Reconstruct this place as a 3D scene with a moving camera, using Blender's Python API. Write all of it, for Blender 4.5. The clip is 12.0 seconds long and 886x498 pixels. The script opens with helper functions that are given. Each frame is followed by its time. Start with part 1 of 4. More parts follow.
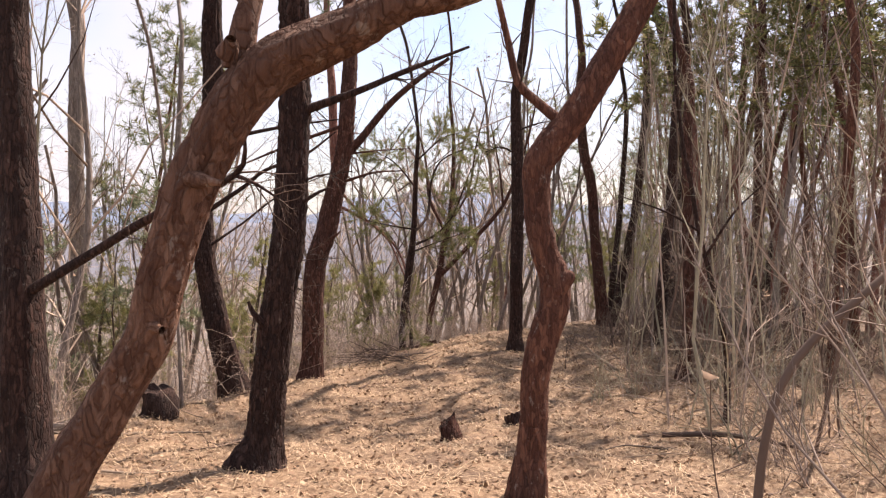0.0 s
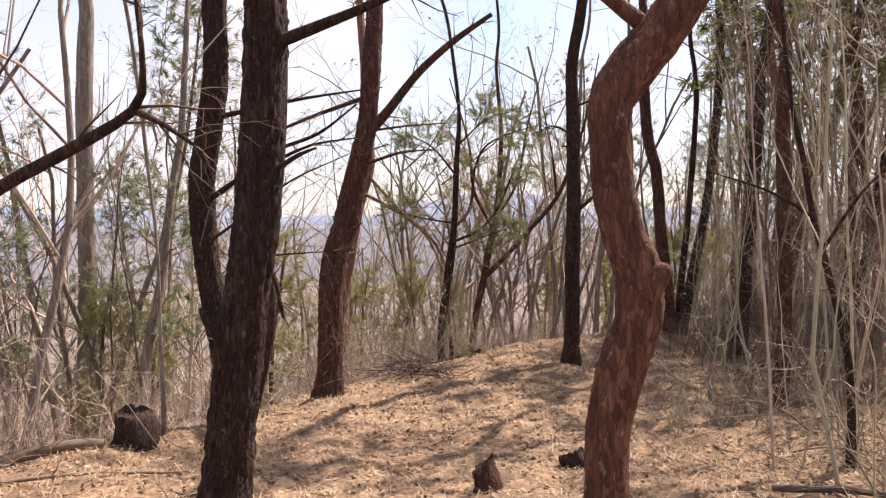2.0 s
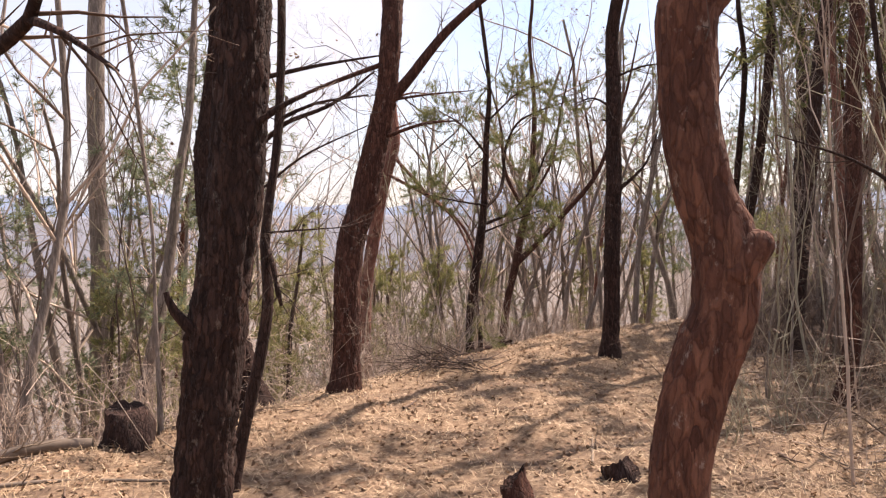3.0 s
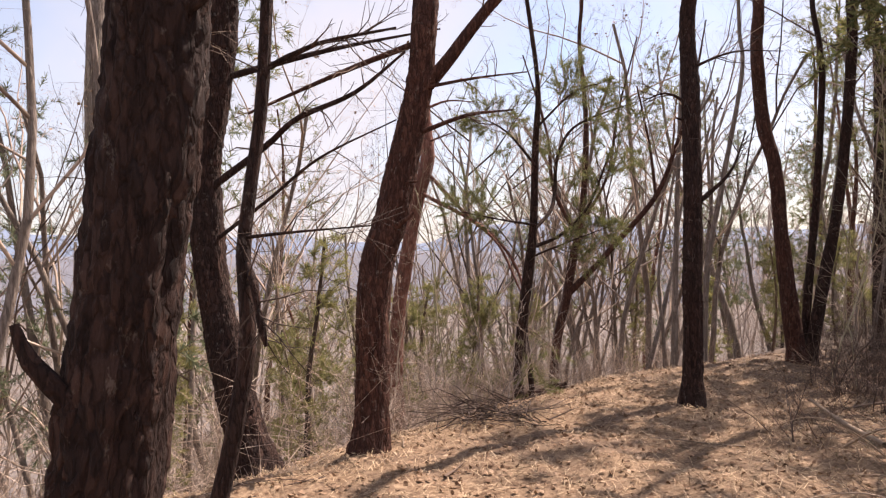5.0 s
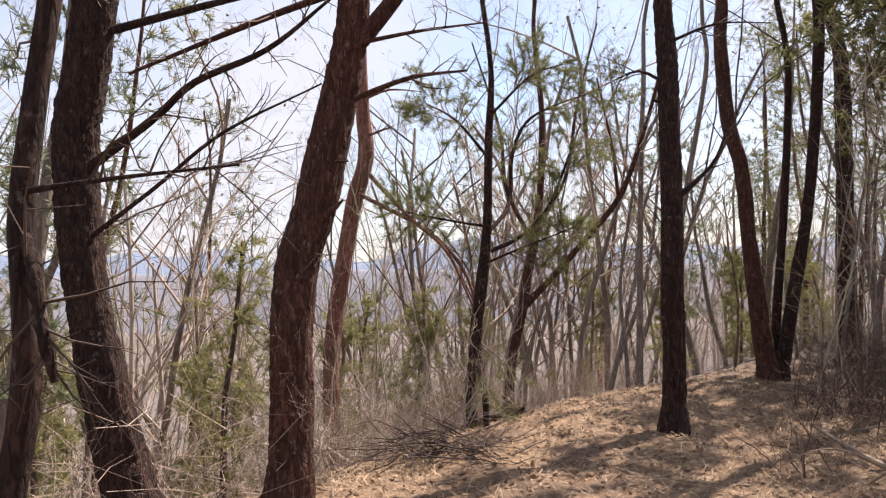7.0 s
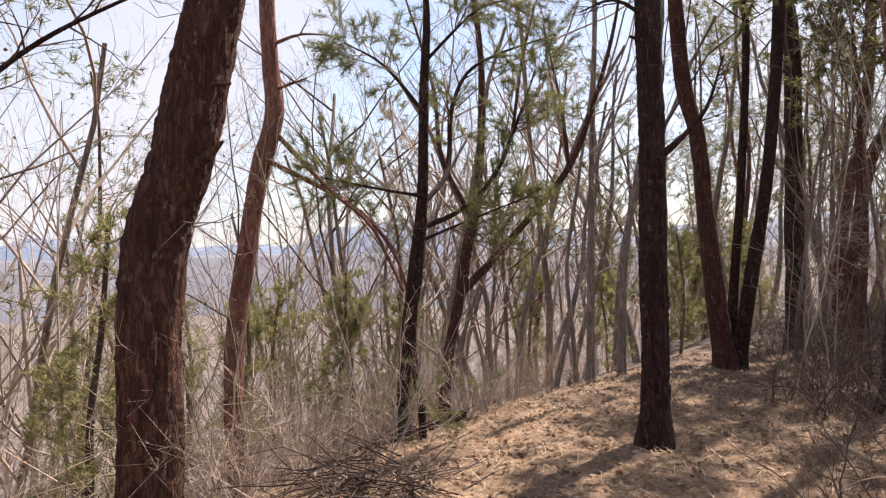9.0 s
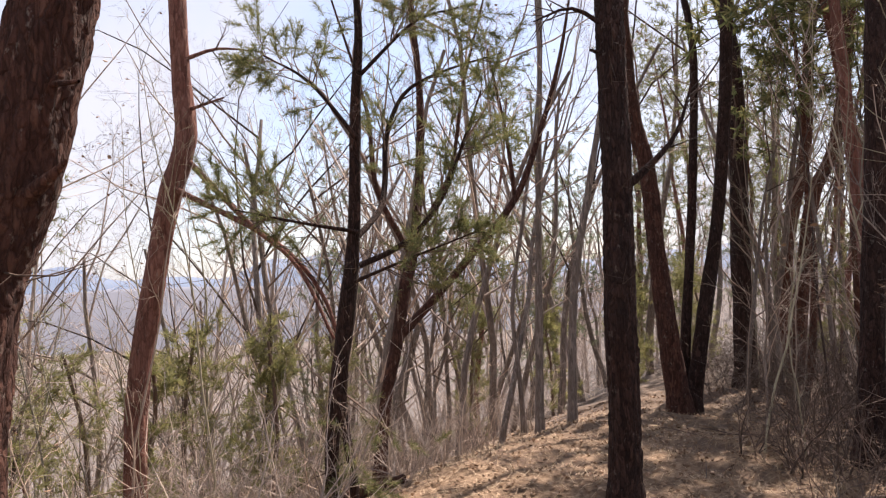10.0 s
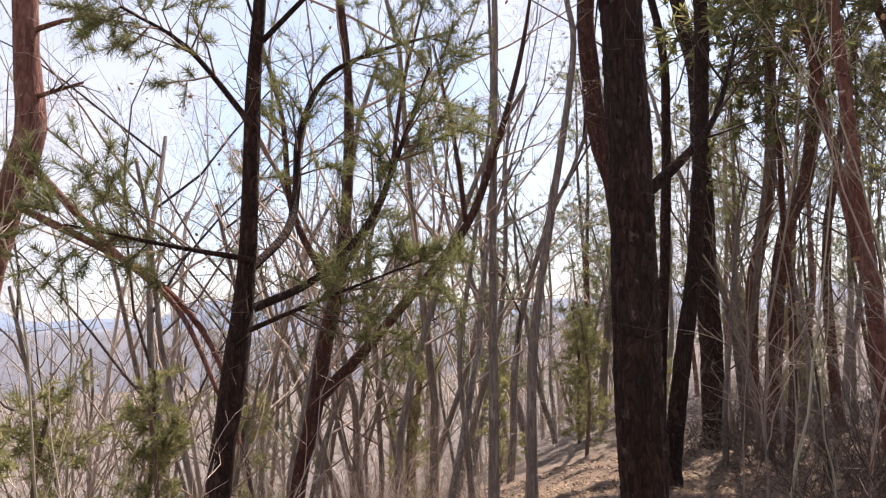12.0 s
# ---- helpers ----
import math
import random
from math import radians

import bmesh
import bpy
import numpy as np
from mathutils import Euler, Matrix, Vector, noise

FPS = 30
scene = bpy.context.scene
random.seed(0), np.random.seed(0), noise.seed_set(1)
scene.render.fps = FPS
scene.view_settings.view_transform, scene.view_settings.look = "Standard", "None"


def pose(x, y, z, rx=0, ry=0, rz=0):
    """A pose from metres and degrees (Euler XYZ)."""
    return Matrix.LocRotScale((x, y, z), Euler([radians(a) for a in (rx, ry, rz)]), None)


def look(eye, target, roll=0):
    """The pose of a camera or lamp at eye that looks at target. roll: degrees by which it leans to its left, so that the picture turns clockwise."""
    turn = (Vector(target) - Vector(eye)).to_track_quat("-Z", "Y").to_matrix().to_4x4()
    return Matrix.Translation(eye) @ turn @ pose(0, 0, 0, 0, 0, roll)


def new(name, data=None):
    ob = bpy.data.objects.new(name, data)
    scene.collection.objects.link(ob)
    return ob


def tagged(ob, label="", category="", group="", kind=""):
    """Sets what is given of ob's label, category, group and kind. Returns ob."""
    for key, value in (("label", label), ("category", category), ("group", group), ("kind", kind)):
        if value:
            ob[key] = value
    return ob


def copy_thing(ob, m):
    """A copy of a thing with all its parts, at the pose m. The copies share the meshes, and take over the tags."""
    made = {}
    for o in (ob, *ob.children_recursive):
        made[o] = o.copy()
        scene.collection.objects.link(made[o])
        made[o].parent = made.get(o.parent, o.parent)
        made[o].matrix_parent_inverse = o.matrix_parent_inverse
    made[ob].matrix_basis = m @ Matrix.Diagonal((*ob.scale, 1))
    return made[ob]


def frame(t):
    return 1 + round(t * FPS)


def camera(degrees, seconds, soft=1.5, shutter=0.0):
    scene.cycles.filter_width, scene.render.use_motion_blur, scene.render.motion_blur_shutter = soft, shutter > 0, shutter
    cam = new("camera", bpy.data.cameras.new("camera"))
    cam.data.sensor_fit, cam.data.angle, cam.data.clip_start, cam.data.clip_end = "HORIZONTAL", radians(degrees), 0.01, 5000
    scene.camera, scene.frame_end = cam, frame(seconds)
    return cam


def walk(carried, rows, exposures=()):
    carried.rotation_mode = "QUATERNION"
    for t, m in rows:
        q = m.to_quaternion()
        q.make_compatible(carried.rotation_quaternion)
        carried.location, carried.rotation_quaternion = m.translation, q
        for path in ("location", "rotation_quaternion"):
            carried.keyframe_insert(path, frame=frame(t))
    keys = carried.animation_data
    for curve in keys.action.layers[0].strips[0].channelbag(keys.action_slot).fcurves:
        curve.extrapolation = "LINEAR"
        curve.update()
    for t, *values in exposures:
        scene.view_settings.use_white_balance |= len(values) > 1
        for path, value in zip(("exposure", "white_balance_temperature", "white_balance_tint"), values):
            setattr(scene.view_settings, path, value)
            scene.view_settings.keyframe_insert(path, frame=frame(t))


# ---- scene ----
cam = camera(59.6, 12.0, 1.25)
PATH = [
    (0, (0.486, -0.212, 1.566), (0.426, 1.786, 1.513), -0.3),
    (0.5, (0.543, 0.314, 1.535), (0.488, 2.311, 1.454), -0.4),
    (1, (0.531, 0.815, 1.498), (0.45, 2.812, 1.419), -0.5),
    (1.5, (0.577, 1.278, 1.467), (0.415, 3.27, 1.41), -0.6),
    (2, (0.575, 1.762, 1.411), (0.379, 3.751, 1.365), -0.4),
    (2.5, (0.644, 2.213, 1.368), (0.455, 4.203, 1.322), 0.0),
    (3, (0.546, 2.691, 1.301), (0.267, 4.67, 1.227), -0.4),
    (5, (0.123, 4.51, 1.115), (-0.236, 6.477, 1.134), -0.9),
    (5.5, (0.108, 4.883, 1.088), (-0.191, 6.86, 1.094), -0.9),
    (6, (0.054, 5.249, 1.07), (-0.214, 7.231, 1.095), -0.9),
    (6.5, (-0.011, 5.58, 1.058), (-0.255, 7.564, 1.102), -1.0),
    (7, (-0.1, 6.0, 0.968), (-0.316, 7.986, 1.032), -1.3),
    (7.5, (-0.188, 6.442, 0.868), (-0.306, 8.439, 0.883), -1.7),
    (9.4, (-0.342, 8.174, 0.99), (-0.278, 10.173, 1.007), -1.6),
    (9.5, (-0.323, 8.284, 1.008), (-0.23, 10.282, 1.027), -1.6),
    (10, (-0.324, 8.764, 1.043), (-0.174, 10.756, 1.135), -2.1),
    (10.5, (-0.359, 9.28, 1.0), (-0.155, 11.267, 1.091), -1.8),
    (11, (-0.379, 9.844, 0.946), (-0.097, 11.824, 0.988), -1.9),
    (11.5, (-0.207, 10.316, 1.049), (0.065, 12.295, 1.152), -1.7),
    (12, (-0.148, 10.768, 1.094), (0.17, 12.733, 1.291), -1.9),
]
walk(cam, [(t, look(eye, target, roll)) for t, eye, target, roll in PATH],
     [(0.0, 1.2, 6950, 21), (2.5, 1.26, 6850, 20), (5.0, 1.08, 6900, 22), (7.5, 1.13, 6500, 16), (9.5, 1.12, 6600, 18), (12.0, 1.22, 6450, 17)])

# ---- world and sun ----
SUN_AZIMUTH, SUN_HEIGHT = 44.0, 55.0
world = bpy.data.worlds.new("spring_sky")
scene.world = world
world.use_nodes = True
wn = world.node_tree.nodes
sky = wn.new("ShaderNodeTexSky")
sky.sky_type = "NISHITA"
sky.sun_disc = False
sky.sun_elevation, sky.sun_rotation = radians(SUN_HEIGHT), radians(SUN_AZIMUTH)
sky.air_density, sky.dust_density, sky.ozone_density = 1.0, 0.8, 1.0
wn["Background"].inputs["Strength"].default_value = 0.1
wl = world.node_tree.links
cloud_at, cloud = wn.new("ShaderNodeTexCoord"), wn.new("ShaderNodeTexNoise")
cloud.inputs["Scale"].default_value, cloud.inputs["Detail"].default_value = 2.6, 5.0
veil, haze = wn.new("ShaderNodeMapRange"), wn.new("ShaderNodeMix")
veil.inputs["From Min"].default_value, veil.inputs["From Max"].default_value = 0.32, 0.62
veil.inputs["To Min"].default_value, veil.inputs["To Max"].default_value = 0.08, 0.88
haze.data_type = "RGBA"
haze.inputs[7].default_value = (4.3, 4.4, 4.7, 1)
wl.new(cloud_at.outputs["Generated"], cloud.inputs["Vector"])
wl.new(cloud.outputs["Fac"], veil.inputs["Value"])
wl.new(veil.outputs["Result"], haze.inputs[0])
wl.new(sky.outputs["Color"], haze.inputs[6])
wl.new(haze.outputs[2], wn["Background"].inputs["Color"])
sun = new("sun", bpy.data.lights.new("sun", "SUN"))
sun.data.energy, sun.data.angle, sun.data.color = 5.0, radians(0.6), (1.0, 0.91, 0.79)
az, el = radians(SUN_AZIMUTH), radians(SUN_HEIGHT)
sun.matrix_basis = look((20 * math.sin(az), 20 * math.cos(az), 25), (20 * math.sin(az) - math.sin(az) * math.cos(el), 20 * math.cos(az) - math.cos(az) * math.cos(el), 25 - math.sin(el)))


# ---- materials ----
def material(name, build):
    m = bpy.data.materials.new(name)
    m.use_nodes = True
    nt = m.node_tree
    bsdf = nt.nodes["Principled BSDF"]
    bsdf.inputs["Specular IOR Level"].default_value = 0.25
    build(nt, bsdf)
    return m


def node(nt, kind, **values):
    n = nt.nodes.new(kind)
    for k, v in values.items():
        n.inputs[k].default_value = v
    return n


def ramp(nt, fac, *stops):
    r = nt.nodes.new("ShaderNodeValToRGB")
    e = r.color_ramp.elements
    while len(e) < len(stops):
        e.new(0.5)
    for k, (p, c) in zip(e, stops):
        k.position, k.color = p, (*c, 1)
    nt.links.new(fac, r.inputs[0])
    return r.outputs[0]


def mix(nt, fac, a, b, mode="MIX"):
    m = nt.nodes.new("ShaderNodeMix")
    m.data_type, m.blend_type = "RGBA", mode
    for sock, v in ((m.inputs[0], fac), (m.inputs[6], a), (m.inputs[7], b)):
        if isinstance(v, (int, float)):
            sock.default_value = v
        elif isinstance(v, tuple):
            sock.default_value = (*v, 1)
        else:
            nt.links.new(v, sock)
    return m.outputs[2]


def coords(nt, sx, sy, sz):
    tc, mp = nt.nodes.new("ShaderNodeTexCoord"), nt.nodes.new("ShaderNodeMapping")
    mp.inputs["Scale"].default_value = (sx, sy, sz)
    nt.links.new(tc.outputs["Object"], mp.inputs["Vector"])
    return mp.outputs["Vector"]


def tex(nt, kind, vec, scale, **kw):
    n = nt.nodes.new(kind)
    n.inputs["Scale"].default_value = scale
    for k, v in kw.items():
        n.inputs[k].default_value = v
    nt.links.new(vec, n.inputs["Vector"])
    return n


def bump(nt, bsdf, height, strength, distance):
    b = nt.nodes.new("ShaderNodeBump")
    b.inputs["Strength"].default_value, b.inputs["Distance"].default_value = strength, distance
    nt.links.new(height, b.inputs["Height"])
    nt.links.new(b.outputs["Normal"], bsdf.inputs["Normal"])


def bark(dark, mid, light, plate=26.0, stretch=0.22, depth=0.02, crack=0.7, flecks_of=0.4):
    def build(nt, bsdf):
        v = coords(nt, 1, 1, stretch)
        warp = tex(nt, "ShaderNodeTexNoise", v, plate * 0.35, Detail=4.0)
        vv = nt.nodes.new("ShaderNodeVectorMath")
        vv.operation = "MULTIPLY_ADD"
        vv.inputs[1].default_value = (0.12, 0.12, 0.12)
        nt.links.new(warp.outputs["Color"], vv.inputs[0])
        nt.links.new(v, vv.inputs[2])
        cell = nt.nodes.new("ShaderNodeTexVoronoi")
        cell.feature = "DISTANCE_TO_EDGE"
        cell.inputs["Scale"].default_value = plate
        nt.links.new(vv.outputs[0], cell.inputs["Vector"])
        tone = tex(nt, "ShaderNodeTexVoronoi", vv.outputs[0], plate)
        fine = tex(nt, "ShaderNodeTexNoise", coords(nt, 1, 1, 0.3), 90.0, Detail=6.0, Roughness=0.75)
        big = tex(nt, "ShaderNodeTexNoise", coords(nt, 1, 1, 0.5), 2.4, Detail=5.0, Roughness=0.6)
        col = ramp(nt, mix(nt, 0.5, fine.outputs["Color"], tone.outputs["Color"]), (0.22, dark), (0.42, mid), (0.75, light))
        col = mix(nt, ramp(nt, big.outputs["Fac"], (0.35, (0, 0, 0)), (0.65, (1, 1, 1))), col, mix(nt, 0.6, col, tuple(0.55 * q + 0.02 for q in mid)))
        gap = ramp(nt, cell.outputs["Distance"], (0.02, (0, 0, 0)), (0.2, (1, 1, 1)))
        soft = mix(nt, crack, (1, 1, 1), gap)
        torn = tex(nt, "ShaderNodeTexNoise", coords(nt, 1, 1, 0.4), 34.0, Detail=5.0, Roughness=0.7)
        soft = mix(nt, 1.0, soft, ramp(nt, torn.outputs["Fac"], (0.44, (0, 0, 0)), (0.56, (0.85, 0.85, 0.85))), "LIGHTEN")
        streak = tex(nt, "ShaderNodeTexNoise", coords(nt, 1, 1, 0.12), 42.0, Detail=6.0, Roughness=0.7)
        soft = mix(nt, 0.75, soft, ramp(nt, streak.outputs["Fac"], (0.36, (0.1, 0.1, 0.1)), (0.5, (1, 1, 1))), "MULTIPLY")
        col = mix(nt, soft, dark, col)
        fleck = tex(nt, "ShaderNodeTexNoise", coords(nt, 1, 1, 0.55), 17.0, Detail=7.0, Roughness=0.72)
        spot = ramp(nt, fleck.outputs["Fac"], (0.6, (0, 0, 0)), (0.66, (1, 1, 1)))
        col = mix(nt, spot, col, mix(nt, flecks_of, col, (0.42, 0.36, 0.31)))
        nt.links.new(col, bsdf.inputs["Base Color"])
        bsdf.inputs["Roughness"].default_value = 0.92
        bump(nt, bsdf, mix(nt, 0.5, mix(nt, 0.4, gap, tone.outputs["Color"]), fine.outputs["Color"]), 1.0, depth)
    return build


def twig_paint(a, b, scale=9.0):
    def build(nt, bsdf):
        info = nt.nodes.new("ShaderNodeObjectInfo")
        geo = nt.nodes.new("ShaderNodeNewGeometry")
        n = tex(nt, "ShaderNodeTexNoise", coords(nt, 1, 1, 0.4), scale, Detail=4.0)
        f = mix(nt, 0.45, n.outputs["Color"], geo.outputs["Random Per Island"])
        col = ramp(nt, f, (0.25, a), (0.75, b))
        shade = ramp(nt, info.outputs["Random"], (0.0, (0.5, 0.5, 0.52)), (1.0, (1.2, 1.14, 1.05)))
        col = mix(nt, 1.0, col, shade, "MULTIPLY")
        nt.links.new(col, bsdf.inputs["Base Color"])
        bsdf.inputs["Roughness"].default_value = 0.8
        bump(nt, bsdf, n.outputs["Fac"], 0.4, 0.004)
    return build


def leaf_paint(*stops, through_light=0.25):
    def build(nt, bsdf):
        geo = nt.nodes.new("ShaderNodeNewGeometry")
        col = ramp(nt, geo.outputs["Random Per Island"], *stops)
        n = tex(nt, "ShaderNodeTexNoise", coords(nt, 1, 1, 1), 40.0, Detail=3.0)
        col = mix(nt, 0.5, col, mix(nt, 1.0, col, ramp(nt, n.outputs["Fac"], (0.3, (0.6, 0.6, 0.6)), (0.7, (1.2, 1.2, 1.2))), "MULTIPLY"))
        nt.links.new(col, bsdf.inputs["Base Color"])
        bsdf.inputs["Roughness"].default_value = 0.7
        if through_light:
            tr = nt.nodes.new("ShaderNodeBsdfTranslucent")
            nt.links.new(col, tr.inputs["Color"])
            ms = nt.nodes.new("ShaderNodeMixShader")
            ms.inputs[0].default_value = through_light
            nt.links.new(bsdf.outputs[0], ms.inputs[1])
            nt.links.new(tr.outputs[0], ms.inputs[2])
            nt.links.new(ms.outputs[0], nt.nodes["Material Output"].inputs["Surface"])
    return build


def ground_paint(nt, bsdf):
    v = coords(nt, 1, 1, 1)
    big = tex(nt, "ShaderNodeTexNoise", v, 1.1, Detail=7.0, Roughness=0.68)
    mid = tex(nt, "ShaderNodeTexNoise", v, 6.0, Detail=5.0, Roughness=0.7)
    fine = tex(nt, "ShaderNodeTexNoise", coords(nt, 1, 0.5, 1), 60.0, Detail=5.0, Roughness=0.75)
    litter = tex(nt, "ShaderNodeTexVoronoi", v, 28.0)
    col = ramp(nt, mid.outputs["Fac"], (0.3, (0.075, 0.046, 0.031)), (0.5, (0.215, 0.14, 0.09)), (0.7, (0.385, 0.272, 0.182)))
    leafy = ramp(nt, litter.outputs["Color"], (0.1, (0.10, 0.06, 0.036)), (0.5, (0.215, 0.148, 0.096)), (0.9, (0.38, 0.285, 0.195)))
    col = mix(nt, 0.55, col, leafy)
    col = mix(nt, ramp(nt, big.outputs["Fac"], (0.47, (0, 0, 0)), (0.6, (1, 1, 1))), col, mix(nt, 0.6, col, (0.115, 0.077, 0.058)))
    col = mix(nt, 0.8, col, ramp(nt, fine.outputs["Fac"], (0.3, (0.55, 0.5, 0.48)), (0.7, (1.25, 1.25, 1.2))), "MULTIPLY")
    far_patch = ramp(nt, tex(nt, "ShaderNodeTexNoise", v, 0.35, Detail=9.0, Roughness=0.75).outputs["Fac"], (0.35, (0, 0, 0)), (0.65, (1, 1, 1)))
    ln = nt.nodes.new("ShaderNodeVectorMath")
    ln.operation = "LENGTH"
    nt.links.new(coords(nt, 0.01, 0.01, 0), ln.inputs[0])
    # Far wood floor: greyed with distance, as haze put into the colour.
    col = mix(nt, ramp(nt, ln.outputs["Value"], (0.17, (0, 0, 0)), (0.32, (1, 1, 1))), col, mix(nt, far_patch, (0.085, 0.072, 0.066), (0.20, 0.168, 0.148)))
    nt.links.new(col, bsdf.inputs["Base Color"])
    bsdf.inputs["Roughness"].default_value = 0.95
    bump(nt, bsdf, mix(nt, 0.5, fine.outputs["Color"], litter.outputs["Color"]), 0.8, 0.03)


PINE_DARK = material("dark_pine_bark", bark((0.011, 0.005, 0.004), (0.04, 0.018, 0.013), (0.105, 0.055, 0.041), 30, 0.32, 0.03, 0.7, 0.22))
PINE_BROWN = material("brown_pine_bark", bark((0.024, 0.009, 0.006), (0.084, 0.032, 0.021), (0.19, 0.088, 0.06), 31, 0.32, 0.026, 0.6, 0.35))
PINE_RED = material("red_pine_bark", bark((0.04, 0.015, 0.01), (0.115, 0.044, 0.027), (0.25, 0.112, 0.07), 30, 0.35, 0.022, 0.45, 0.4))
PINE_PINK = material("pinkish_pine_bark", bark((0.075, 0.028, 0.02), (0.215, 0.09, 0.066), (0.36, 0.185, 0.14), 26, 0.3, 0.02, 0.35, 0.35))
PINE_TAN = material("smooth_tan_pine_bark", bark((0.06, 0.025, 0.015), (0.15, 0.073, 0.046), (0.29, 0.165, 0.112), 38, 0.5, 0.02, 0.5, 0.4))
GREY_BARK = material("grey_brown_bark", bark((0.11, 0.087, 0.073), (0.23, 0.185, 0.155), (0.42, 0.345, 0.295), 36, 0.14, 0.012, 0.5))
TWIG = material("tan_twig", twig_paint((0.15, 0.108, 0.087), (0.54, 0.435, 0.36)))
TWIG_DARK = material("dark_twig", twig_paint((0.05, 0.034, 0.028), (0.19, 0.135, 0.108)))
# Copy of the tan twig, paled to put haze and sunlight into the colour.
TWIG_LIT = material("lit_twig", twig_paint((0.25, 0.185, 0.155), (0.62, 0.515, 0.44)))
TWIG_GREEN = material("greenish_grey_stem", twig_paint((0.19, 0.172, 0.122), (0.46, 0.425, 0.32)))
# Paler still: valley haze over far woods is in this twig colour.
WOODS = material("haze_paled_twig", twig_paint((0.34, 0.275, 0.24), (0.66, 0.57, 0.51), 3.0))
DEAD_WOOD = material("weathered_dead_wood", twig_paint((0.12, 0.09, 0.07), (0.34, 0.27, 0.21), 14))
NEEDLE = material("olive_pine_needle", leaf_paint((0.0, (0.10, 0.125, 0.05)), (0.6, (0.19, 0.195, 0.08)), (1.0, (0.32, 0.28, 0.12)), through_light=0.45))
NEEDLE_SOFT = material("soft_yellow_green_needle", leaf_paint((0.0, (0.17, 0.185, 0.07)), (0.6, (0.28, 0.27, 0.115)), (1.0, (0.42, 0.36, 0.17)), through_light=0.5))
NEEDLE_SAGE = material("sage_green_needle", leaf_paint((0.0, (0.12, 0.15, 0.09)), (0.6, (0.2, 0.225, 0.135)), (1.0, (0.31, 0.31, 0.19)), through_light=0.5))
NEEDLE_COOL = material("green_pine_needle", leaf_paint((0.0, (0.06, 0.09, 0.045)), (0.6, (0.11, 0.14, 0.07)), (1.0, (0.2, 0.21, 0.1)), through_light=0.4))
LITTER = material("dry_leaf", leaf_paint((0.0, (0.11, 0.062, 0.036)), (0.35, (0.22, 0.13, 0.078)), (0.75, (0.33, 0.215, 0.135)), (1.0, (0.47, 0.34, 0.235)), through_light=0.15))
NEEDLE_BROWN = material("fallen_pine_needle", leaf_paint((0.0, (0.17, 0.105, 0.062)), (0.6, (0.36, 0.25, 0.155)), (1.0, (0.56, 0.43, 0.28)), through_light=0.0))
PETAL = material("pink_petal", leaf_paint((0.0, (0.62, 0.30, 0.52)), (1.0, (0.80, 0.52, 0.72)), through_light=0.4))
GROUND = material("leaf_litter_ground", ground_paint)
# Blue-grey haze of distance is put into both hill colours.
HAZE_NEAR = material("haze_wooded_hill", twig_paint((0.13, 0.14, 0.175), (0.23, 0.245, 0.30), 0.06))
HAZE_FAR = material("haze_blue_hill", twig_paint((0.24, 0.31, 0.43), (0.29, 0.37, 0.5), 0.004))


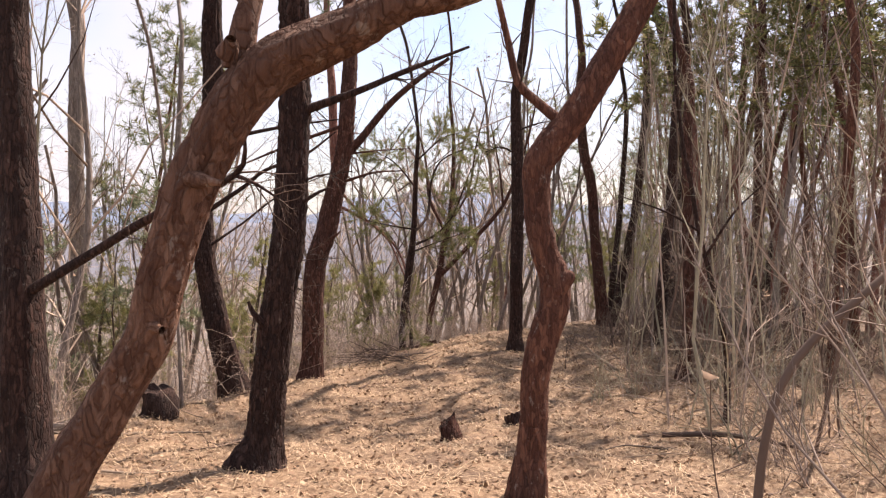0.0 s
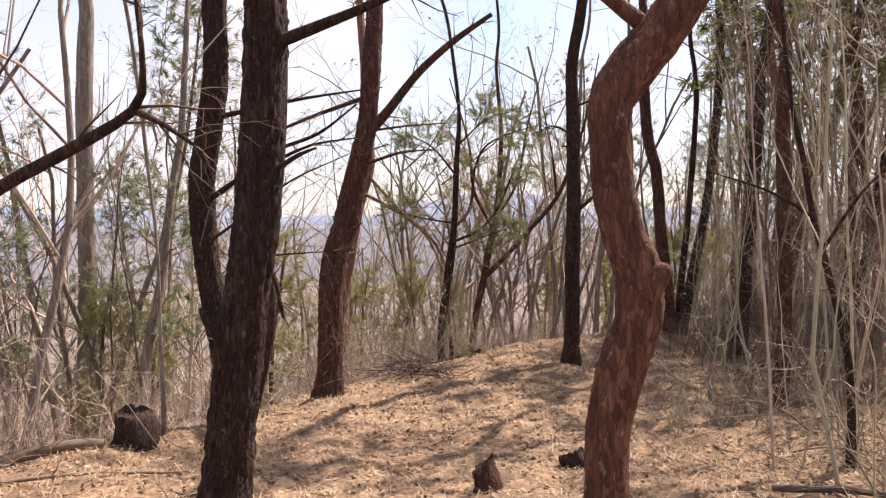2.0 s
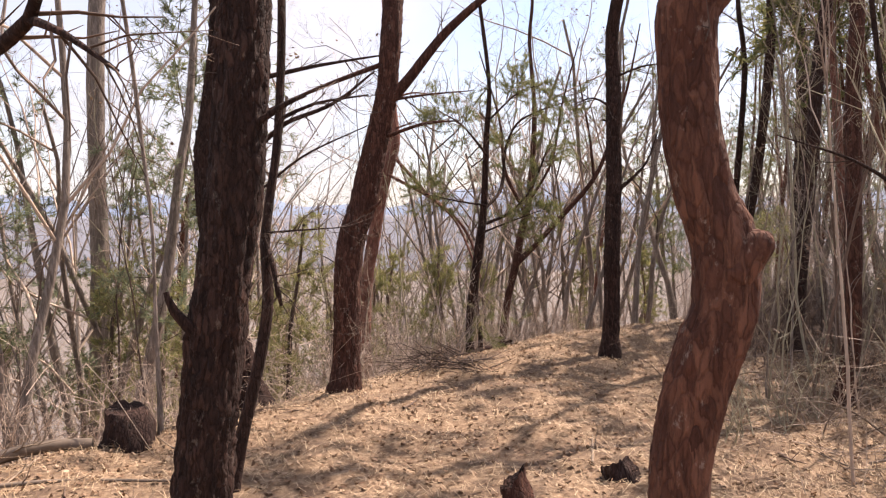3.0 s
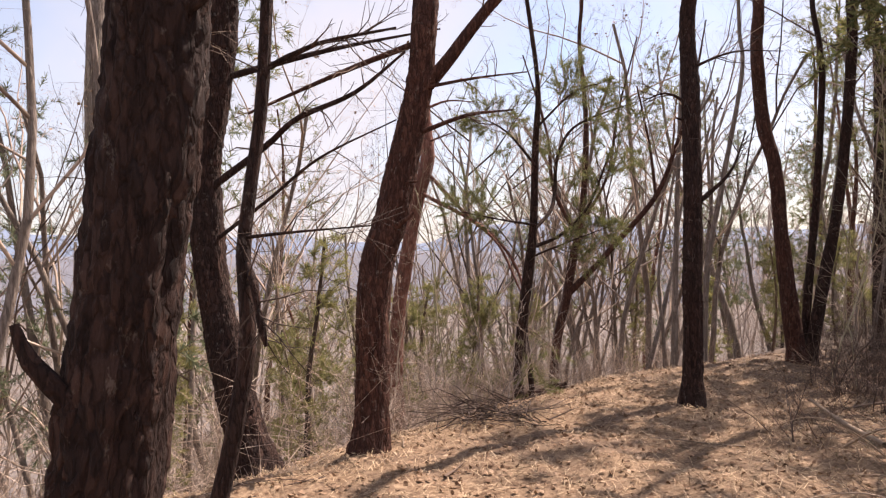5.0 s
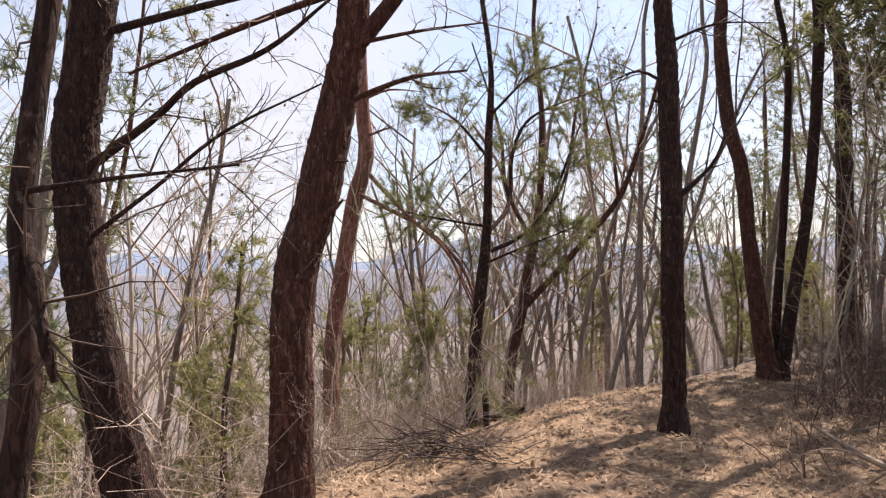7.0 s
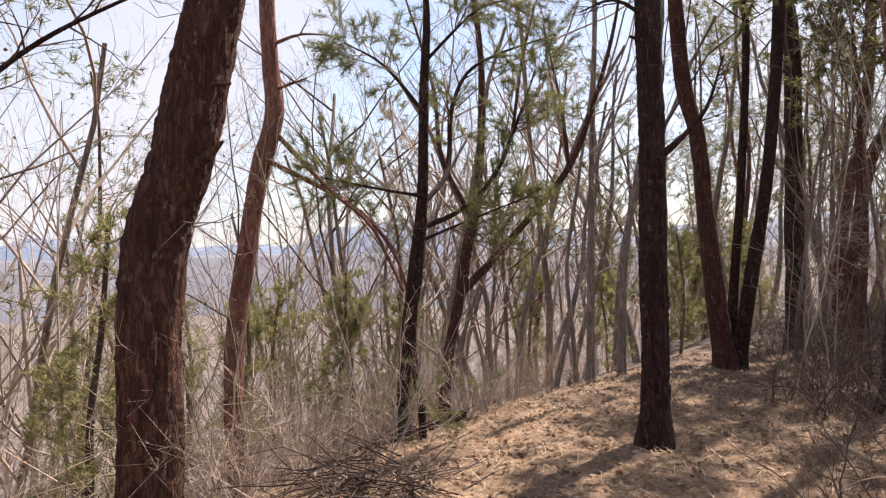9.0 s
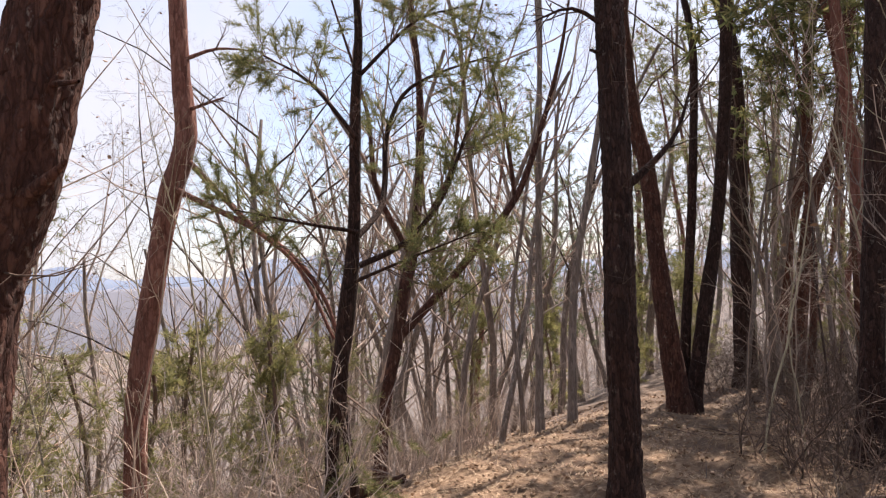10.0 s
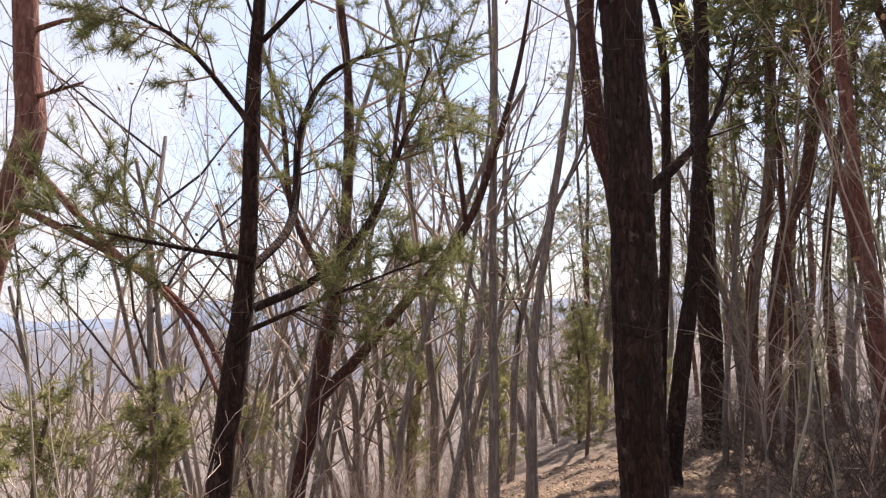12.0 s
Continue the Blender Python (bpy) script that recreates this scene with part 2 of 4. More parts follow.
# ---- mesh helpers ----
class Mesher:
    """Collects quads."""

    def __init__(self):
        self.v, self.f, self.n = [], [], 0

    def add(self, v, f):
        self.v.append(np.asarray(v, float))
        self.f.append(np.asarray(f, int) + self.n)
        self.n += len(v)

    def tube(self, pts, radii, sides=3, rough=0.0, freq=(9.0, 2.2), seed=0.0, plates=0.0):
        pts, radii = np.asarray(pts, float), np.asarray(radii, float)
        k = len(pts)
        d = np.gradient(pts, axis=0)
        d /= np.linalg.norm(d, axis=1)[:, None] + 1e-9
        ref = np.array([0.31, 0.95, 0.05]) if abs(d[:, 2]).mean() > 0.6 else np.array([0.1, 0.05, 1.0])
        a = np.cross(d, ref)
        a /= np.linalg.norm(a, axis=1)[:, None] + 1e-9
        b = np.cross(d, a)
        ang = np.arange(sides) * 2 * math.pi / sides
        ring = a[:, None, :] * np.cos(ang)[None, :, None] + b[:, None, :] * np.sin(ang)[None, :, None]
        r = np.repeat(radii[:, None], sides, axis=1)
        if rough:
            for i in range(k):
                for j in range(sides):
                    q = ring[i, j]
                    h = pts[i, 2] * freq[1]
                    c = noise.noise((q[0] * freq[0] * radii[i] * 5 + seed, q[1] * freq[0] * radii[i] * 5, h))
                    e = noise.noise((q[0] * 1.1 + seed, q[1] * 1.1, pts[i, 2] * 1.7))
                    p = 1 - abs(noise.noise((q[0] * 4.5 + seed, q[1] * 4.5 + 3, pts[i, 2] * 3.3)))
                    r[i, j] *= 1 + rough * (0.5 * c + 0.9 * e + 0.8 * (p - 0.75))
                    if plates:
                        w = pts[i] + q * radii[i]
                        b = noise.noise((w[0] * 7, w[1] * 7, w[2] * 5)) * 0.35
                        near, at = noise.voronoi((w[0] * 26 + b + seed, w[1] * 26 + b, w[2] * 10 + b))
                        lift = 0.35 + 0.65 * abs(noise.noise(at[0] * 3.1)) * 2
                        r[i, j] += plates * (min(1.0, (near[1] - near[0]) * 4.0) * lift - 0.5 + 0.35 * noise.noise(w * 60))
        v = (pts[:, None, :] + ring * r[:, :, None]).reshape(-1, 3)
        i, j = np.meshgrid(np.arange(k - 1), np.arange(sides), indexing="ij")
        j2 = (j + 1) % sides
        f = np.stack([i * sides + j, i * sides + j2, (i + 1) * sides + j2, (i + 1) * sides + j], -1).reshape(-1, 4)
        self.add(v, f)

    def arrays(self):
        return (np.concatenate(self.v), np.concatenate(self.f)) if self.v else (np.zeros((0, 3)), np.zeros((0, 4), int))

    def mesh(self, name, mat, smooth=True):
        v, f = self.arrays()
        return quads(name, v, f, mat, smooth)


def quads(name, v, f, mat, smooth=True):
    me = bpy.data.meshes.new(name)
    me.vertices.add(len(v))
    me.vertices.foreach_set("co", np.ascontiguousarray(v, dtype=np.float32).ravel())
    me.loops.add(len(f) * 4)
    me.loops.foreach_set("vertex_index", np.ascontiguousarray(f, dtype=np.int32).ravel())
    me.polygons.add(len(f))
    me.polygons.foreach_set("loop_start", np.arange(len(f), dtype=np.int32) * 4)
    me.polygons.foreach_set("use_smooth", np.full(len(f), smooth))
    me.update(calc_edges=True)
    me.validate()
    me.materials.append(mat)
    return me


def part(name, mesher, mat, parent, label="", smooth=True):
    ob = new(name, mesher.mesh(name, mat, smooth))
    ob.parent = parent
    return tagged(ob, label, "", "", "stuff" if name in FINE else "")


FINE = ("crown", "upper_crown", "foliage", "dry_foliage", "blossom", "shoot_growth", "branch_frame")


def root(name, x, y, z, label, category, group=""):
    ob = new(name)
    ob.empty_display_size = 0.2
    ob.matrix_basis = pose(x, y, z)
    return tagged(ob, label, category, group)


def spline(ctrl, step):
    """A smooth line through rows of x, y, z, radius."""
    c = np.asarray(ctrl, float)
    c = np.vstack([2 * c[0] - c[1], c, 2 * c[-1] - c[-2]])
    c[0, 3], c[-1, 3] = c[1, 3], c[-2, 3]
    out = []
    for i in range(1, len(c) - 2):
        n = max(2, int(np.linalg.norm(c[i + 1, :3] - c[i, :3]) / step))
        for t in np.arange(n) / n:
            out.append(0.5 * (2 * c[i] + (c[i + 1] - c[i - 1]) * t + (2 * c[i - 1] - 5 * c[i] + 4 * c[i + 1] - c[i + 2]) * t * t + (3 * c[i] - c[i - 1] - 3 * c[i + 1] + c[i + 2]) * t ** 3))
    out.append(c[-2])
    out = np.array(out)
    return out[:, :3], np.maximum(out[:, 3], 0.001)


def wander(rng, start, way, length, count, bend, lift=0.0):
    p, d = np.array(start, float), np.array(way, float)
    d /= np.linalg.norm(d) + 1e-9
    pts = [p.copy()]
    for _ in range(count):
        d = d + rng.normal(0, bend, 3) + (0, 0, lift)
        d /= np.linalg.norm(d)
        p = p + d * length / count
        pts.append(p.copy())
    return np.array(pts)


def side_way(rng, d, spread):
    """A way that leaves d at an angle of about spread radians."""
    d = d / (np.linalg.norm(d) + 1e-9)
    q = np.cross(d, rng.normal(0, 1, 3))
    q /= np.linalg.norm(q) + 1e-9
    return d * math.cos(spread) + q * math.sin(spread)


def twigs(rng, mesher, line, radius, count, length, levels=1, spread=0.8, first=0.25, lift=0.05, tips=None, bend=0.17):
    """Side branches along a line, with finer ones on them."""
    k = len(line) - 1
    for _ in range(count):
        u = (first + (1 - first) * rng.random()) * k
        i = min(int(u), k - 1)
        p = line[i] + (line[i + 1] - line[i]) * (u - i)
        way = side_way(rng, line[i + 1] - line[i], spread * (0.6 + 0.7 * rng.random()))
        ln = length * (0.45 + 0.75 * rng.random()) * (1.15 - 0.6 * u / k)
        r = min(radius * (1 - 0.6 * u / k) * 0.55, 0.006 + ln * 0.009)
        n = 6 if levels > 1 else (3 if levels == 1 else (2 if ln > 0.4 else 1))
        pts = wander(rng, p, way, ln, n, bend, lift)
        mesher.tube(pts, np.linspace(r, max(0.0012, r * 0.22), n + 1), 5 if r > 0.02 else 3)
        if tips is not None and levels <= 1:
            tips.append((pts[-1], pts[-1] - pts[-2]))
            tips.append((pts[len(pts) // 2], pts[-1] - pts[-2]))
        if levels > 0:
            twigs(rng, mesher, pts, max(r, 0.003), max(2, int(3 + ln * 2.2)), ln * 0.5, levels - 1, spread, 0.2, lift, tips, bend)


def needles(rng, mesher, tips, per_tip, length, width=0.003):
    """Tufts of fine needles at branch tips."""
    for p, d in tips:
        d = d / (np.linalg.norm(d) + 1e-9)
        base = p + d[None, :] * rng.uniform(-0.12, 0.03, (per_tip, 1))
        way = d[None, :] * 0.7 + rng.normal(0, 0.6, (per_tip, 3)) + (0, 0, 0.1)
        way /= np.linalg.norm(way, axis=1)[:, None]
        side = np.cross(way, rng.normal(0, 1, (per_tip, 3)))
        side *= width / (np.linalg.norm(side, axis=1)[:, None] + 1e-9)
        tip = base + way * (length * rng.uniform(0.7, 1.2, (per_tip, 1)))
        v = np.stack([base - side, base + side, tip + side * 0.5, tip - side * 0.5], 1).reshape(-1, 3)
        mesher.add(v, np.arange(per_tip * 4).reshape(-1, 4))


def flakes(rng, mesher, places, size):
    """Small dry leaves or petals: two quads folded along the middle."""
    n = len(places)
    a = rng.normal(0, 1, (n, 3)) * (1, 1, 0.35)
    a /= np.linalg.norm(a, axis=1)[:, None]
    b = np.cross(a, rng.normal(0, 0.35, (n, 3)) + (0, 0, 1))
    b /= np.linalg.norm(b, axis=1)[:, None] + 1e-9
    up = np.cross(a, b)
    s = size * rng.uniform(0.6, 1.3, (n, 1))
    fold = s * rng.uniform(-0.1, 0.35, (n, 1))
    w = s * rng.uniform(0.22, 0.4, (n, 1))
    p0, p1 = places - a * s * 0.5, places + a * s * 0.5
    l0, r0 = places - b * w + up * fold, places + b * w + up * fold
    v = np.stack([p0, l0, p1, places, r0, places + up * fold * 0.1], 1)
    v = np.stack([p0, l0 - a * s * 0.12, l0 + a * s * 0.2, p1, r0 + a * s * 0.2, r0 - a * s * 0.12], 1).reshape(-1, 3)
    i = np.arange(n)[:, None] * 6
    mesher.add(v, np.concatenate([i + (0, 3, 2, 1), i + (0, 5, 4, 3)]))


# ---- ground ----
def profile(y):
    ys = [-40, -10, 0, 5.4, 6.8, 8.5, 11, 12, 14.5, 18, 21, 30, 60, 4000]
    zs = [1.5, 0.7, 0.1, -0.37, -0.55, -0.74, -0.77, -0.79, -0.75, -0.85, -0.97, -1.3, -3.0, -60]
    return sum(np.interp(y + o, ys, zs) for o in (-1.0, -0.5, 0, 0.5, 1.0)) / 5


def edge(y):
    ys = [-40, 0, 7, 9.5, 11.7, 15.8, 17.5, 20.3, 26, 60, 4000]
    xs = [-5, -4.2, -3.7, -3.2, -1.7, 0.5, 1.2, 3.3, 6.0, 22, 1500]
    return sum(np.interp(y + o, ys, xs) for o in (-1.2, -0.6, 0, 0.6, 1.2)) / 5


def height(x, y):
    x, y = np.asarray(x, float), np.asarray(y, float)
    s = np.maximum(edge(y) - x, 0)
    drop = 0.30 * (np.sqrt(s * s + 0.49) - 0.7) + 0.012 * np.minimum(s, 30) ** 2 + 0.3 * np.maximum(s - 30, 0)
    drop = 45 * (1 - np.exp(-drop / 45))
    r = x - 1.5
    side = np.where(r > 0, -0.06 * np.minimum(r, 3) + 0.02 * np.clip(r - 6, 0, 60), 0)
    lump = 0.035 * np.sin(x * 2.3 + 1.7 * np.sin(y * 0.9)) * np.sin(y * 1.9 + 0.8 * np.cos(x * 1.3)) + 0.02 * np.sin(x * 5.1 + y * 3.7)
    return profile(y) - drop + side + lump * np.exp(-np.abs(s) * 0.02)


def hill(x, y):
    return float(height(x, y))


def tufts(x, y):
    """Small heaps of needles and leaves on the ground."""
    a = np.sin(x * 9.1 + 2.3 * np.sin(y * 4.7)) * np.sin(y * 12.3 + 1.9 * np.sin(x * 6.1))
    b = np.sin(x * 21.0 + 1.7 * np.sin(y * 15.0)) * np.sin(y * 27.0 + 2.1 * np.sin(x * 13.0))
    c = np.sin(x * 3.1 + 1.3 * np.sin(y * 2.2)) * np.sin(y * 4.4 + 1.1 * np.sin(x * 2.7))
    return 0.013 * a + 0.008 * b + 0.016 * c


def build_ground():
    near_x, near_y = np.arange(-9, 9.01, 0.08), np.arange(-3, 26.01, 0.085)
    grow = np.cumsum(0.07 * 1.22 ** np.arange(1, 52))
    grow = grow[grow < 4200]
    xs = np.concatenate([-9 - grow[::-1], near_x, 9 + grow])
    ys = np.concatenate([-3 - grow[::-1], near_y, 26 + grow])
    gx, gy = np.meshgrid(xs, ys, indexing="ij")
    gz = height(gx, gy)
    v = np.stack([gx, gy, gz], -1).reshape(-1, 3)
    rng = np.random.default_rng(5)
    near = (np.abs(v[:, 0]) < 9) & (v[:, 1] > -3) & (v[:, 1] < 26)
    v[near, 2] += tufts(v[near, 0], v[near, 1]) + rng.normal(0, 0.003, near.sum())
    n, m = gx.shape
    i, j = np.meshgrid(np.arange(n - 1), np.arange(m - 1), indexing="ij")
    f = np.stack([i * m + j, (i + 1) * m + j, (i + 1) * m + j + 1, i * m + j + 1], -1).reshape(-1, 4)
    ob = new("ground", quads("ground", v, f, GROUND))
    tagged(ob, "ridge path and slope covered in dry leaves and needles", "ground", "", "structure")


build_ground()


def build_hills():
    for name, dist, top, mat, seed, label in (("backdrop", 900, 14, HAZE_NEAR, 3.0, "wooded hills across the valley, coloured blue-grey for haze"),
                                              ("backdrop", 2600, 190, HAZE_FAR, 9.0, "far mountain ridge coloured pale blue for haze")):
        v, f, k = [], [], 161
        for i in range(k):
            a = radians(-80 + 160 * i / (k - 1))
            h = top * (0.55 + 0.55 * noise.noise((i * 0.07, seed, 0)) + 0.2 * noise.noise((i * 0.3, seed, 4)))
            for d, z in ((0.0, -120), (0.12, h * 0.5), (0.22, h), (0.5, -100)):
                v.append(((dist * (1 + d)) * math.sin(a), (dist * (1 + d)) * math.cos(a), z))
        for i in range(k - 1):
            for j in range(3):
                f.append((i * 4 + j, i * 4 + 4 + j, i * 4 + 5 + j, i * 4 + 1 + j))
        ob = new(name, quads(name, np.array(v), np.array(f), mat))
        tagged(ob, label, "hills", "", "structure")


build_hills()


# ---- the trees beside the path ----
def tall_tree(name, label, ctrl, mat, top=9.0, limbs=(), rough=0.14, sides=30, seed=1, crown=None, lean=(0, 0), wood=None, dead=10, flare=0.35, group="", twig_len=0.5, bough=0, sprouts=0, plates=0.0):
    """A trunk through rows of x, y, z, radius from the foot up, carried on to the height top, with limbs, dead twigs and a needle crown."""
    rng = np.random.default_rng(seed)
    ctrl = [list(c) for c in ctrl]
    x0, y0 = ctrl[0][0], ctrl[0][1]
    z0 = hill(x0, y0)
    ctrl[0][2] = min(ctrl[0][2], z0 + 0.02)
    foot = [ctrl[0][0] - 0.02, ctrl[0][1], ctrl[0][2] - 0.35, ctrl[0][3] * (1 + flare)]
    ctrl[0][3] *= 1 + flare * 0.35
    ctrl = [foot] + ctrl
    c, d = ctrl[-1], np.array(ctrl[-1][:3]) - np.array(ctrl[-2][:3])
    d = d / np.linalg.norm(d) * 0.6 + np.array([lean[0], lean[1], 0.7])
    while c[2] < top:
        d = d + rng.normal(0, 0.12, 3) * (1, 1, 0.2) + (0, 0, 0.08)
        d /= np.linalg.norm(d)
        c = [c[0] + d[0] * 0.9, c[1] + d[1] * 0.9, c[2] + d[2] * 0.9, max(0.02, c[3] * 0.9)]
        ctrl.append(c)
    ctrl = np.array(ctrl)
    ctrl[:, :3] -= (x0, y0, z0)
    thing = root(name, x0, y0, z0, label, "tree", group)
    pts, rad = spline(ctrl, 0.022 if plates else 0.045 if sides > 20 else 0.12)
    if plates:
        keep = (pts[:, 2] < 5.0) | (np.arange(len(pts)) % 5 == 0)
        pts, rad = pts[keep], rad[keep]
    low = np.clip(1 - (pts[:, 2]) / 0.35, 0, 1)
    rad = rad * (1 + 0.25 * low)
    m = Mesher()
    m.tube(pts, rad, sides, rough, seed=seed * 7.3, plates=plates)
    part("trunk", m, mat, thing)
    tips = []
    fine = Mesher()
    wood = wood or TWIG_DARK
    for k, limb in enumerate(limbs):
        lp = np.array([list(q) for q in limb], float)
        lp[:, :3] -= (x0, y0, z0)
        p, r = spline(lp, 0.1)
        lm = Mesher()
        lm.tube(p, r, 10, 0.12, seed=seed + k)
        short = np.linalg.norm(lp[-1, :3] - lp[0, :3]) < 0.4
        part("limb", lm, mat, thing)
        if short:
            continue
        twigs(rng, fine, p, r[0], 20 if bough else 9, twig_len, 1, 0.9, 0.3, 0.03, tips if bough else None)
    high = pts[pts[:, 2] > 1.2][::13 if plates else 6]
    twigs(rng, fine, high, 0.012, dead, 0.55, 1, 1.3, 0.05, -0.02)
    # Needle crown above the view, added for the shade it throws.
    if crown:
        m2 = Mesher()
        line = pts[pts[:, 2] > max(4.5, (top - z0) * crown)][::3 if plates else 5]
        twigs(rng, m2, line, 0.09, 13, 1.7, 1, 1.1, 0.05, 0.03, tips)
        part("upper_crown", m2, wood, thing)
        nm = Mesher()
        needles(rng, nm, tips, 18, 0.16, 0.009)
        part("foliage", nm, NEEDLE_COOL, thing, "", False)
    elif bough:
        nm = Mesher()
        needles(rng, nm, tips, bough, 0.066, 0.0021)
        part("foliage", nm, NEEDLE, thing, "", False)
    if fine.n:
        part("crown", fine, wood, thing)
    if sprouts:
        sm = Mesher()
        twigs(rng, sm, pts[(pts[:, 2] > 0.2) & (pts[:, 2] < 1.7)][::9 if plates else 4], 0.009, sprouts, 0.7, 1, 1.35, 0.0, 0.08)
        part("shoot_growth", sm, TWIG, thing, "pale thin side shoots")
    return thing


def up(rows):
    return list(reversed(rows))


tall_tree("pine_tree", "smooth tan pine trunk leaning low over the path", up([(0.62, 1.55, 2.18, 0.036), (0.34, 1.5, 2.06, 0.042), (0.24, 1.5, 2.01, 0.05), (0.14, 1.5, 1.97, 0.056), (0.055, 1.5, 1.93, 0.06), (-0.015, 1.5, 1.86, 0.06), (-0.08, 1.5, 1.75, 0.056), (-0.13, 1.5, 1.65, 0.057), (-0.165, 1.5, 1.54, 0.055), (-0.195, 1.5, 1.45, 0.056), (-0.225, 1.5, 1.33, 0.054), (-0.275, 1.5, 1.25, 0.056), (-0.345, 1.5, 1.13, 0.056), (-0.43, 1.5, 1.0, 0.06), (-0.65, 1.5, 0.55, 0.066), (-0.82, 1.5, 0.0, 0.078)]),
          PINE_TAN, 4.6, [[(-0.02, 1.5, 1.92, 0.034), (0.0, 1.5, 2.03, 0.028), (0.02, 1.55, 2.2, 0.022), (0.0, 1.6, 2.6, 0.014)], [(-0.13, 1.47, 1.68, 0.026), (-0.07, 1.43, 1.67, 0.014), (-0.03, 1.42, 1.665, 0.006)], [(-0.22, 1.47, 1.36, 0.018), (-0.17, 1.43, 1.35, 0.008)], [(-0.03, 1.47, 1.95, 0.03), (-0.015, 1.44, 1.975, 0.012)]], 0.2, 60, 3, None, (0.5, 0), dead=2, plates=0.004)
tall_tree("pine_tree", "dark pine trunk with shaggy bark beside the path", up([(-1.0, 6.5, 3.55, 0.126), (-1.0, 6.5, 3.07, 0.126), (-1.0, 6.5, 2.58, 0.135), (-1.02, 6.5, 2.09, 0.137), (-1.06, 6.5, 1.6, 0.138), (-1.13, 6.5, 1.1, 0.14), (-1.2, 6.5, 0.61, 0.148), (-1.27, 6.5, 0.11, 0.152), (-1.31, 6.5, -0.29, 0.164), (-1.36, 6.5, -0.49, 0.195)]),
          PINE_DARK, 9.5, [[(-0.95, 6.48, 2.58, 0.042), (-0.41, 6.45, 2.76, 0.03), (-0.02, 6.45, 2.92, 0.024), (0.52, 6.5, 3.13, 0.012)], [(-0.93, 6.45, 1.8, 0.02), (-0.78, 6.45, 1.89, 0.014), (-0.67, 6.45, 1.93, 0.008)], [(-1.24, 6.4, 0.72, 0.035), (-1.34, 6.35, 0.85, 0.025), (-1.38, 6.34, 0.95, 0.012)]], 0.16, 76, 5, 0.6, plates=0.016)
tall_tree("pine_tree", "dark curved pine trunk on the slope edge", up([(-3.45, 11.8, 4.51, 0.155), (-3.44, 11.8, 3.77, 0.155), (-3.51, 11.8, 3.02, 0.17), (-3.64, 11.8, 2.26, 0.172), (-3.65, 11.8, 1.56, 0.16), (-3.55, 11.8, 0.7, 0.165), (-3.36, 11.8, -0.2, 0.19), (-3.13, 11.8, -1.05, 0.205)]),
          PINE_DARK, 10, [[(-3.45, 11.8, 2.95, 0.036), (-2.59, 11.8, 3.12, 0.028), (-2.0, 11.8, 3.21, 0.018), (-1.2, 11.8, 3.3, 0.008)], [(-3.55, 11.75, 1.85, 0.04), (-2.95, 11.7, 2.23, 0.033), (-2.6, 11.65, 2.48, 0.028), (-2.0, 11.6, 2.69, 0.022), (-1.5, 11.6, 3.05, 0.012)], [(-3.6, 11.75, 1.26, 0.022), (-2.96, 11.7, 1.68, 0.016), (-2.4, 11.7, 2.09, 0.013), (-1.62, 11.7, 2.43, 0.007)]], 0.15, 70, 7, 0.6, plates=0.018)
tall_tree("young_tree", "slim dark tree with a dangling broken branch", up([(-1.34, 8, 2.85, 0.028), (-1.38, 8, 1.96, 0.031), (-1.44, 8, 1.52, 0.033), (-1.49, 8, 1.13, 0.036), (-1.47, 8, 0.803, 0.039), (-1.53, 8, 0.373, 0.041), (-1.78, 8, -0.599, 0.05)]),
          PINE_DARK, 5.5, [[(-1.47, 7.98, 1.22, 0.0099), (-1.2, 7.94, 1.24, 0.0066), (-0.83, 7.91, 1.26, 0.0033)], [(-1.38, 8, 2.02, 0.015), (-1.11, 8, 2.13, 0.011), (-0.719, 8, 2.18, 0.0055)], [(-1.46, 7.97, 1.1, 0.015), (-1.41, 7.94, 0.991, 0.022), (-1.39, 7.93, 0.88, 0.015), (-1.37, 7.93, 0.792, 0.021), (-1.35, 7.93, 0.704, 0.0088)]], 0.14, 18, 9)
tall_tree("pine_tree", "reddish-brown pine trunk bending at the edge of the path", up([(-1.34, 11.75, 3.38, 0.124), (-1.39, 11.75, 2.86, 0.128), (-1.49, 11.75, 2.36, 0.143), (-1.59, 11.75, 1.95, 0.153), (-1.72, 11.75, 1.44, 0.16), (-1.84, 11.75, 1.08, 0.162), (-1.9, 11.75, 0.61, 0.165), (-1.91, 11.75, 0.04, 0.165), (-1.93, 11.75, -0.42, 0.16), (-1.97, 11.75, -0.86, 0.158)]),
          PINE_BROWN, 10.5, [[(-1.32, 11.72, 2.75, 0.07), (-1.1, 11.7, 2.98, 0.06), (-0.71, 11.7, 3.45, 0.054), (-0.27, 11.7, 3.83, 0.046), (0.24, 11.7, 4.17, 0.03)], [(-1.38, 11.7, 2.3, 0.024), (-0.93, 11.65, 2.43, 0.018), (-0.5, 11.6, 2.45, 0.008)], [(-1.32, 11.68, 2.72, 0.018), (-0.85, 11.6, 2.76, 0.012), (-0.35, 11.55, 2.78, 0.006)], [(-1.42, 11.7, 3.15, 0.03), (-2.1, 11.6, 2.9, 0.024), (-3.0, 11.4, 2.5, 0.012)], [(-1.6, 11.65, 1.42, 0.03), (-1.5, 11.6, 1.48, 0.02), (-1.44, 11.58, 1.53, 0.008)], [(-1.55, 11.65, 1.82, 0.014), (-1.4, 11.6, 1.82, 0.007)]], 0.13, 66, 11, 0.6, sprouts=44, plates=0.013)
